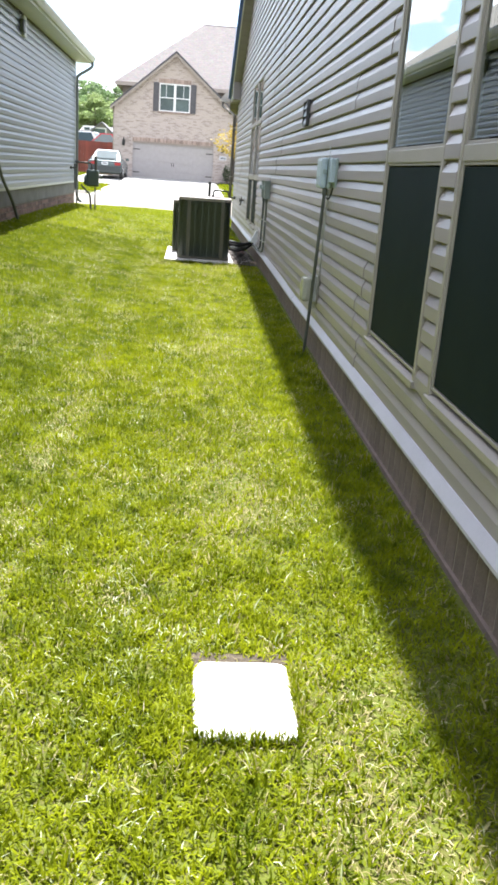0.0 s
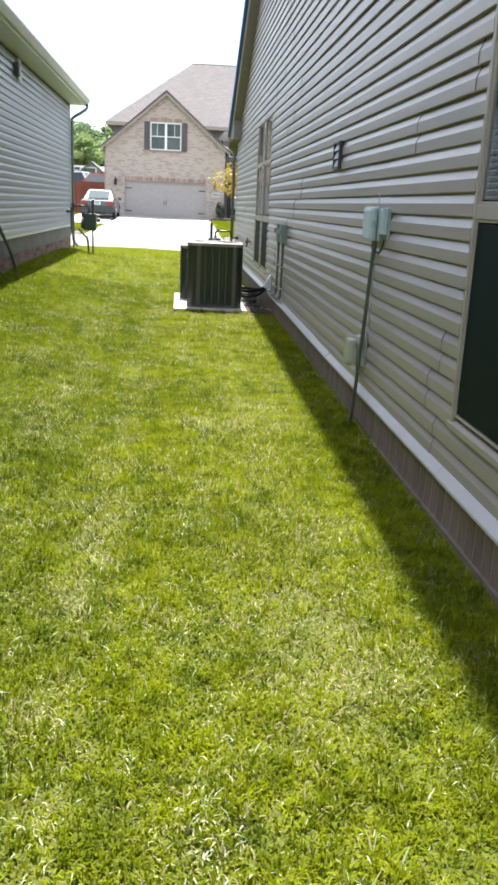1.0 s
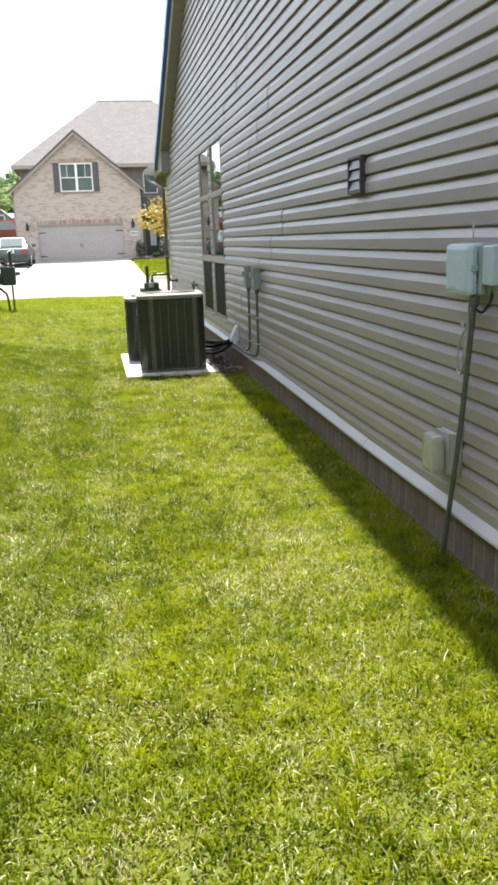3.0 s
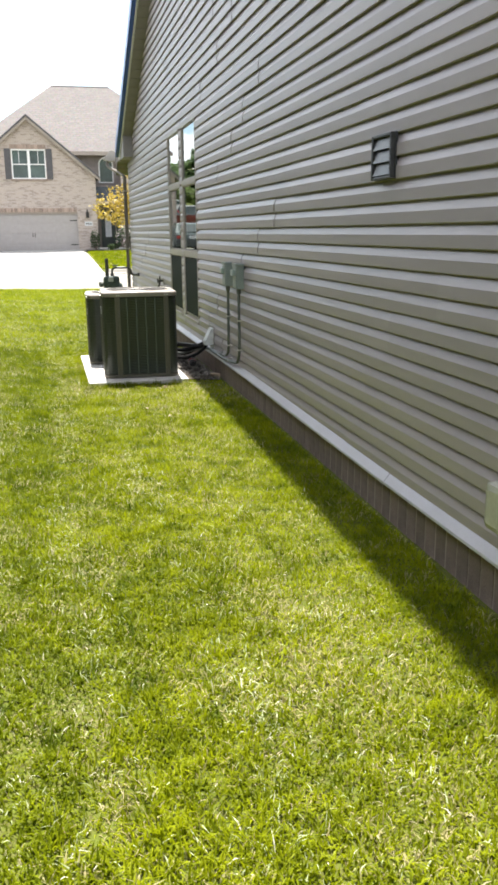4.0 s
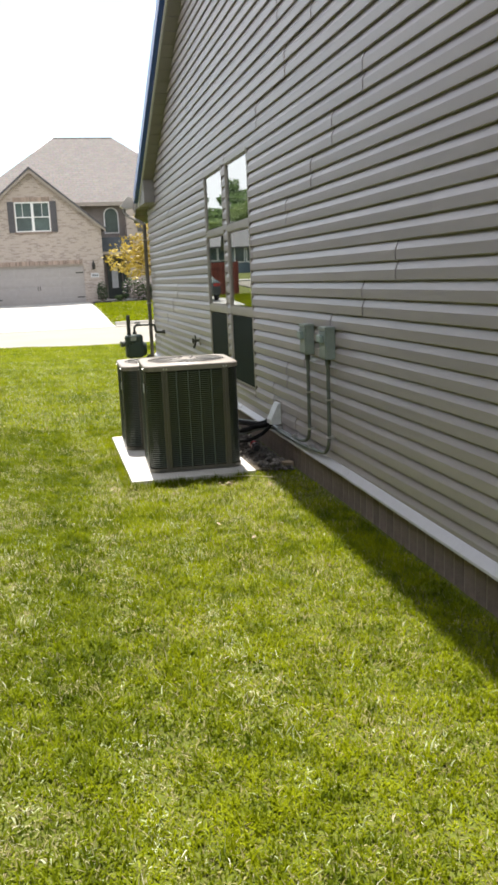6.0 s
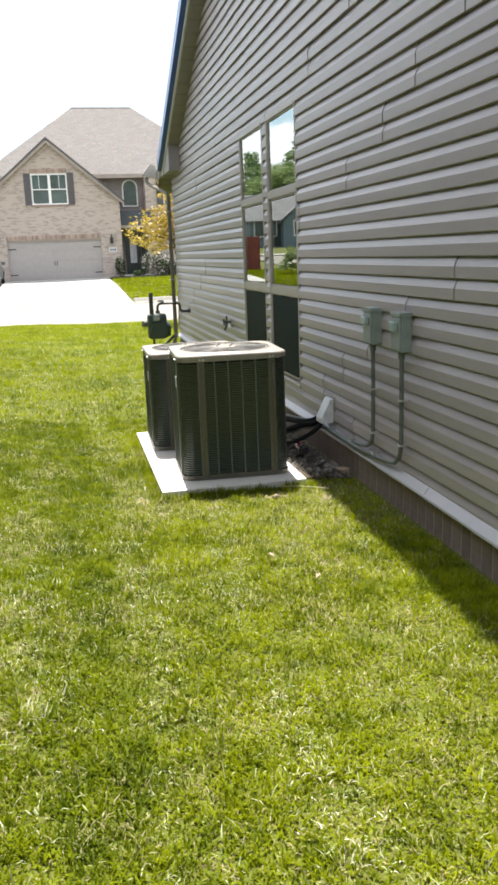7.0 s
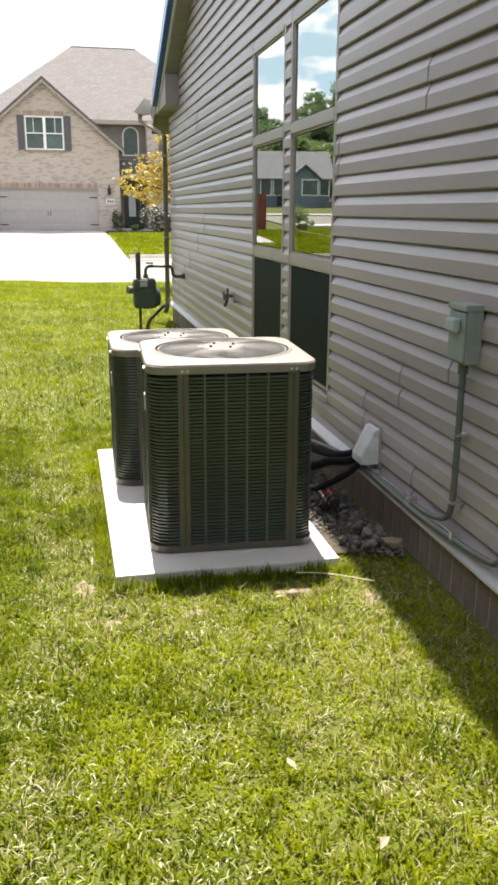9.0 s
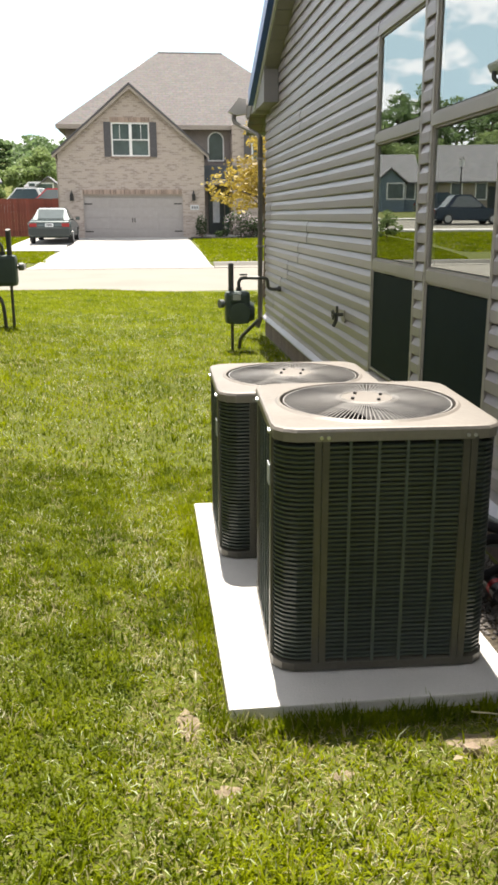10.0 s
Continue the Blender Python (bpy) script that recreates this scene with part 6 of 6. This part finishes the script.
car(-4.42, 48.0, float(land(47)) + 0.02, 0, CAR_GREEN, "grey-green saloon car parked beside the driveway")
car(-16.5, 60.0, float(land(60)) + 0.03, 90, CAR_DARK, "dark blue people carrier parked on the side street", tall=1.7)
car(-20.5, 75.0, float(land(75)) + 0.03, 90, CAR_DARK, "dark blue car parked on the far verge", tall=1.6)
car(-9.3, 76.0, float(land(76)), 70, CAR_WHITE, "white pickup truck parked beyond the fence", "pickup", tall=1.95, length=5.3)
car(-6.9, 70.0, float(land(70)) + 0.2, 80, CAR_RED, "red car parked beyond the fence", tall=1.75)


def distant_house(x, y, rz, w, d, eave, ridge, wallm, label):
    z = float(soil(y))
    h = thing("distant_house", x, y, z, label, "house", "houses beyond the street", rz=rz)
    part("wall", boxm(-w / 2, w / 2, -d / 2, d / 2, -0.5, eave), wallm, h)
    for s in (-1, 1):
        part("roof_slope", prism(bmesh.new(), [(0, ridge), (0, ridge + 0.15), (s * (d / 2 + 0.5), eave + 0.05), (s * (d / 2 + 0.5), eave - 0.1)], "x", -w / 2 - 0.4, w / 2 + 0.4), GREY_SHINGLE, h)
    for s in (-1, 1):
        part("gable_end", prism(bmesh.new(), [(-d / 2, eave), (d / 2, eave), (0, ridge)], "x", s * w / 2 - 0.1, s * w / 2 + 0.1), wallm, h)
    # front gable bay
    part("front_bay", boxm(-w * 0.32, w * 0.05, -d / 2 - 1.2, -d / 2 - 0.01, -0.5, eave), wallm, h)
    part("bay_gable", prism(bmesh.new(), [(-w * 0.32, eave), (w * 0.05, eave), (-w * 0.135, eave + w * 0.16)], "y", -d / 2 - 1.19, -d / 2 + 1.5), wallm, h)
    for s, e in ((-w * 0.135, -w * 0.36), (-w * 0.135, w * 0.09)):
        part("bay_roof", prism(bmesh.new(), [(s, eave + w * 0.165), (s, eave + w * 0.165 + 0.14), (e, eave + 0.02), (e, eave - 0.12)], "y", -d / 2 - 1.5, -d / 2 + 2.0), GREY_SHINGLE, h)
    for xx, zz, ww, hh, yy in ((-w * 0.2, 0.9, 1.6, 1.5, -d / 2 - 1.2), (w * 0.2, 0.9, 1.1, 1.6, -d / 2), (w * 0.37, 0.9, 1.1, 1.6, -d / 2), (-w * 0.42, 0.9, 1.0, 1.6, -d / 2)):
        q = part("window", boxm(xx - ww / 2, xx + ww / 2, yy - 0.06, yy - 0.005, zz, zz + hh), WHITE, h)
        part("pane", boxm(xx - ww / 2 + 0.12, xx + ww / 2 - 0.12, yy - 0.08, yy - 0.062, zz + 0.12, zz + hh - 0.12), FAR_GLASS, q)
    part("door", boxm(w * 0.075, w * 0.075 + 1.0, -d / 2 - 0.06, -d / 2 - 0.005, 0, 2.1), DOOR_DARK, h)


distant_house(-19.9, 106, 20, 6.4, 6, 2.5, 3.9, HOUSE_BLUE, "blue-grey sided house with a small front gable")
distant_house(-31.5, 90, 14, 13, 9, 2.5, 5.9, HOUSE_TAN, "tan house with a tall grey shingle roof on the side street")
distant_house(-19.3, 92, 8, 7.0, 8, 2.4, 5.0, HOUSE_BLUE, "blue-grey gabled house with a grey shingle roof on the side street")
distant_house(-46, 110, 20, 12, 9, 2.8, 5.0, HOUSE_GREY, "grey-roofed low house facing the side street")
distant_house(-70, 108, 25, 13, 9, 3.0, 6.8, HOUSE_BLUE, "blue-grey low house facing the side street")
distant_house(-8.2, 92, 0, 5, 6, 2.0, 2.5, HOUSE_GREY, "grey-roofed house behind the fence")


def street_lamp(x, y):
    z = float(land(y))
    s = thing("street_lamp", x, y, z, "dark post street lamp beside the side street", "street lamp")
    part("post", cylm((0, 0, -0.1), (0, 0, 3.4), 0.06, 10, 0.04), LANTERN, s)
    part("lantern", cylm((0, 0, 3.4), (0, 0, 3.85), 0.12, 8, 0.2), PLATE, s, "pale lantern glass")
    part("cap", cylm((0, 0, 3.85), (0, 0, 4.05), 0.24, 8, 0.03), LANTERN, s)


street_lamp(-18.5, 66.5)


# ---- turf ----
def blades(name, n, area, hmin, hmax, width, material, label, seed, keep=None, lean=0.55, density=None):
    """Bent tapered blades scattered over a rectangle, cut out where things stand."""
    rng = np.random.default_rng(seed)
    x, y = rng.uniform(area[0], area[1], n), rng.uniform(area[2], area[3], n)
    ok = np.ones(n, bool)
    ok &= ~((x > -0.324) & (x < 0.67) & (y > 12.485) & (y < 14.465))
    ok &= ~((x > 0.66) & (y > 12.62 - (x - 0.66) * 0.2) & (y < 14.8) & (x < WX))
    ok &= ~((np.abs(x - 0.213) < 0.136) & (y > 2.205) & (y < 2.537))
    ok &= ~((np.abs(x - 0.213) < 0.14) & (y > 2.53) & (y < 2.572 + 0.03 * patchy(x, y, 0.05, 9)) & (rng.random(n) < 0.95))
    ok &= ((x < WX - 0.06) | (y > 21.5)) & ((x > -2.90) | (y > 22.75)) & (y < lawn_edge(x) - 0.02)
    for bx, by, rx, ry in BARES:
        q = ((x - bx) / rx) ** 2 + ((y - by) / ry) ** 2
        ok &= ~((q < 1.8) & (rng.random(n) < 0.74 - 0.36 * q))
    if density is not None:
        ok &= rng.random(n) < density(x, y)
    x, y = x[ok], y[ok]
    n = len(x)
    z = soil(y, x) - 0.003
    big = 0.50 + 0.95 * patchy(x, y, 0.09) * (0.6 + 0.8 * patchy(x, y, 0.45, 1))
    h = rng.uniform(hmin, hmax, n) * big
    a = rng.uniform(0, 2 * np.pi, n)
    tilt = np.abs(rng.normal(lean, 0.35, n)).clip(0.05, 1.4)
    face = a + np.pi / 2 + rng.normal(0, 0.5, n)
    wd = width * rng.uniform(0.6, 1.3, n)
    root = np.stack((x, y, z), -1)
    side = np.stack((np.cos(face), np.sin(face), np.zeros(n)), -1) * (wd / 2)[:, None]
    out = np.stack((np.cos(a), np.sin(a), np.zeros(n)), -1)
    up = np.array((0, 0, 1.0))
    t1, t2 = tilt * 0.75, np.minimum(tilt * 1.45, 1.9)
    m = root + (out * np.sin(t1)[:, None] + up * np.cos(t1)[:, None]) * (h * 0.55)[:, None]
    tip = m + (out * np.sin(t2)[:, None] + up * np.cos(t2)[:, None]) * (h * 0.55)[:, None]
    v = np.stack((root - side, root + side, m + side * 0.85, m - side * 0.85, tip), 1).reshape(-1, 3)
    b = np.arange(n)[:, None] * 5
    loops = np.concatenate((b + np.array([0, 1, 2, 3]), b + np.array([3, 2, 4])), 1).ravel()
    counts = np.tile([4, 3], n)
    ob = from_arrays(name, v, loops, counts, material)
    return tagged(ob, label, "grass", kind="stuff")


def dry_share(x, y):
    """Where dead stalks gather: mower streaks and thin patches."""
    d = 0.07 + 0.0 * x
    for cx, cy, r, s in ((0.24, 3.9, 0.22, 0.9), (0.20, 4.6, 0.25, 0.45), (0.54, 1.95, 0.28, 0.9), (0.14, 7.25, 0.30, 0.5), (0.3, 8.6, 0.5, 0.35), (0.35, 10.2, 0.45, 0.5), (0.35, 11.6, 0.5, 0.45), (0.55, 12.15, 0.34, 1.9), (0.0, 12.18, 0.16, 1.3), (-0.42, 12.34, 0.17, 2.4), (-0.40, 12.9, 0.08, 1.2),
                         (0.90, 12.0, 0.20, 1.0), (0.94, 10.9, 0.10, 0.5), (-0.42, 13.3, 0.10, 0.8), (0.1, 6.2, 0.4, 0.3), (0.45, 7.1, 0.35, 0.4), (0.2, 5.2, 0.3, 0.25)):
        d = d + s * np.exp(-((x - cx) ** 2 + ((y - cy) * 0.6) ** 2) / (r * r))
    d = d + 3.2 * np.exp(-((x + 0.60 + 0.05 * np.sin(y * 1.9)) / 0.09) ** 2) * np.clip(patchy(x, y, 0.07, 5) + 0.5 * patchy(x, y, 0.5, 6) - 0.62, 0, 1)
    d = d + 3.0 * np.exp(-((x + 1.15 + 0.05 * np.sin(y * 1.3)) / 0.12) ** 2) * np.clip(patchy(x, y, 0.07, 7) + 0.5 * patchy(x, y, 0.5, 8) - 0.62, 0, 1)
    d = d * (0.35 + 1.5 * patchy(x, y, 0.16, 2)) + 0.85 * np.clip(patchy(x, y, 0.22, 3) + patchy(x, y, 0.6, 4) - 1.25, 0, 1)
    return np.clip(d, 0, 1)


NEAR = (-1.75, 1.0, 1.2, 15.2)
def lush_share(x, y):
    """The ground towards the neighbour stays greener."""
    return 1 / (1 + np.exp((x + 0.62 + 0.5 * (patchy(x, y, 0.5, 10) - 0.5)) / 0.10))


def thinned(x, y):
    return 1 - 0.65 * np.clip(dry_share(x, y) - 0.06, 0, 1)


blades("lawn_grass", 525000, NEAR, 0.024, 0.048, 0.0063, GRASS, "bright yellow-green mown lawn grass", 1, lean=0.80, density=lambda x, y: thinned(x, y) * (1 - lush_share(x, y)))
blades("lawn_grass", 500000, NEAR, 0.024, 0.050, 0.0063, GRASS_LUSH, "deeper green lush strip of mown lawn grass", 6, lean=0.80, density=lambda x, y: thinned(x, y) * lush_share(x, y))
blades("edge_tufts", 1500, (-0.36, 0.72, 12.40, 12.474), 0.03, 0.065, 0.005, GRASS_LUSH, "longer uncut grass against the concrete pad", 7, lean=0.45)
blades("edge_tufts", 2200, (-0.39, -0.319, 12.40, 14.5), 0.03, 0.055, 0.005, GRASS, "longer uncut grass against the concrete pad", 8, lean=0.5)
blades("lawn_straw", 150000, NEAR, 0.022, 0.050, 0.0030, GRASS_DRY, "dead straw-coloured stalks among the lawn grass", 2, lean=1.1, density=dry_share)
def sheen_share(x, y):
    """Blades laid flat by the mower's wheels and in loose clumps between; their sky glints are painted pale."""
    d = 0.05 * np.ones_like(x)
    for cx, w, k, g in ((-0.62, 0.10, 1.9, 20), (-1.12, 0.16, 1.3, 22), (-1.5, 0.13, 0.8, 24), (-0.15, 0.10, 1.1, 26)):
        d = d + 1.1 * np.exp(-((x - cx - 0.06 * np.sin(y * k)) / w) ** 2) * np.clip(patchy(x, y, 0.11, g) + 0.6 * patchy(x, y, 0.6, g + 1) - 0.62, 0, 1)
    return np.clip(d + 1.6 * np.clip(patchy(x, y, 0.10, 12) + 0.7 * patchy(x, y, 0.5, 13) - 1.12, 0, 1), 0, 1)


# streaks of painted sheen: pale blades where the sky would glint
blades("sheen_grass", 150000, (-2.6, 0.75, 1.4, 15.2), 0.034, 0.056, 0.0046, GRASS_SHEEN, "grass blades pressed flat by the mower, sky sheen put into their pale colour", 15, lean=1.15, density=sheen_share)
blades("sheen_grass", 40000, (-2.8, 0.9, 15.2, 24.0), 0.036, 0.060, 0.006, GRASS_SHEEN, "grass blades pressed flat by the mower, sky sheen put into their pale colour", 16, lean=1.15, density=sheen_share)
blades("edge_tufts", 420, (0.07, 0.36, 2.178, 2.204), 0.035, 0.062, 0.0045, GRASS_LUSH, "longer uncut grass hanging over the ground lid", 17, lean=0.4)
blades("edge_tufts", 420, (0.350, 0.372, 2.20, 2.53), 0.03, 0.055, 0.0045, GRASS, "longer uncut grass hanging over the ground lid", 18, lean=0.6)
blades("lawn_grass", 100000, (-2.83, -1.75, 3.0, 15.2), 0.028, 0.054, 0.008, GRASS_LUSH, "deeper green lush strip of mown lawn grass", 3, lean=0.75)
blades("lawn_grass", 215000, (-4.6, 1.9, 15.2, 31.2), 0.028, 0.056, 0.0095, GRASS, "bright yellow-green mown lawn grass", 4, lean=0.75)
blades("lawn_grass", 30000, (-2.83, 1.0, -5.0, 1.2), 0.028, 0.054, 0.010, GRASS, "bright yellow-green mown lawn grass", 11, lean=0.8)
blades("lawn_grass", 9000, (-2.83, -1.75, 1.2, 3.0), 0.028, 0.054, 0.010, GRASS_LUSH, "deeper green lush strip of mown lawn grass", 12, lean=0.8)
far = [(1.6, 7.5, 40.0, 49.8, 9000), (-9.0, -4.0, 40.0, 43.2, 5000), (-9.0, -6.0, 43.2, 52.0, 4000), (-40, -9.5, 42, 54, 16000)]


# ---- far lawns: coarse tufts ----
def far_tufts(area, n, seed):
    rng = np.random.default_rng(seed)
    x, y = rng.uniform(area[0], area[1], n), rng.uniform(area[2], area[3], n)
    z = soil(y) - 0.01
    a = rng.uniform(0, 2 * np.pi, n)
    w, h = rng.uniform(0.03, 0.07, n), rng.uniform(0.05, 0.10, n)
    d = np.stack((np.cos(a) * w, np.sin(a) * w, np.zeros(n)), -1)
    r = np.stack((x, y, z), -1)
    lean = np.stack((rng.normal(0, 0.03, n), rng.normal(0, 0.03, n), h), -1)
    v = np.stack((r - d, r + d, r + lean), 1).reshape(-1, 3)
    ob = from_arrays("verge_grass", v, np.arange(n * 3), np.full(n, 3), GRASS)
    tagged(ob, "mown green lawn across the street", "grass", kind="stuff")


for i, (x0, x1, y0, y1, n) in enumerate(far):
    far_tufts((x0, x1, y0, y1), n * 3, 50 + i)

# ---- many-piece surfaces ----
flashing()
siding()
footing()
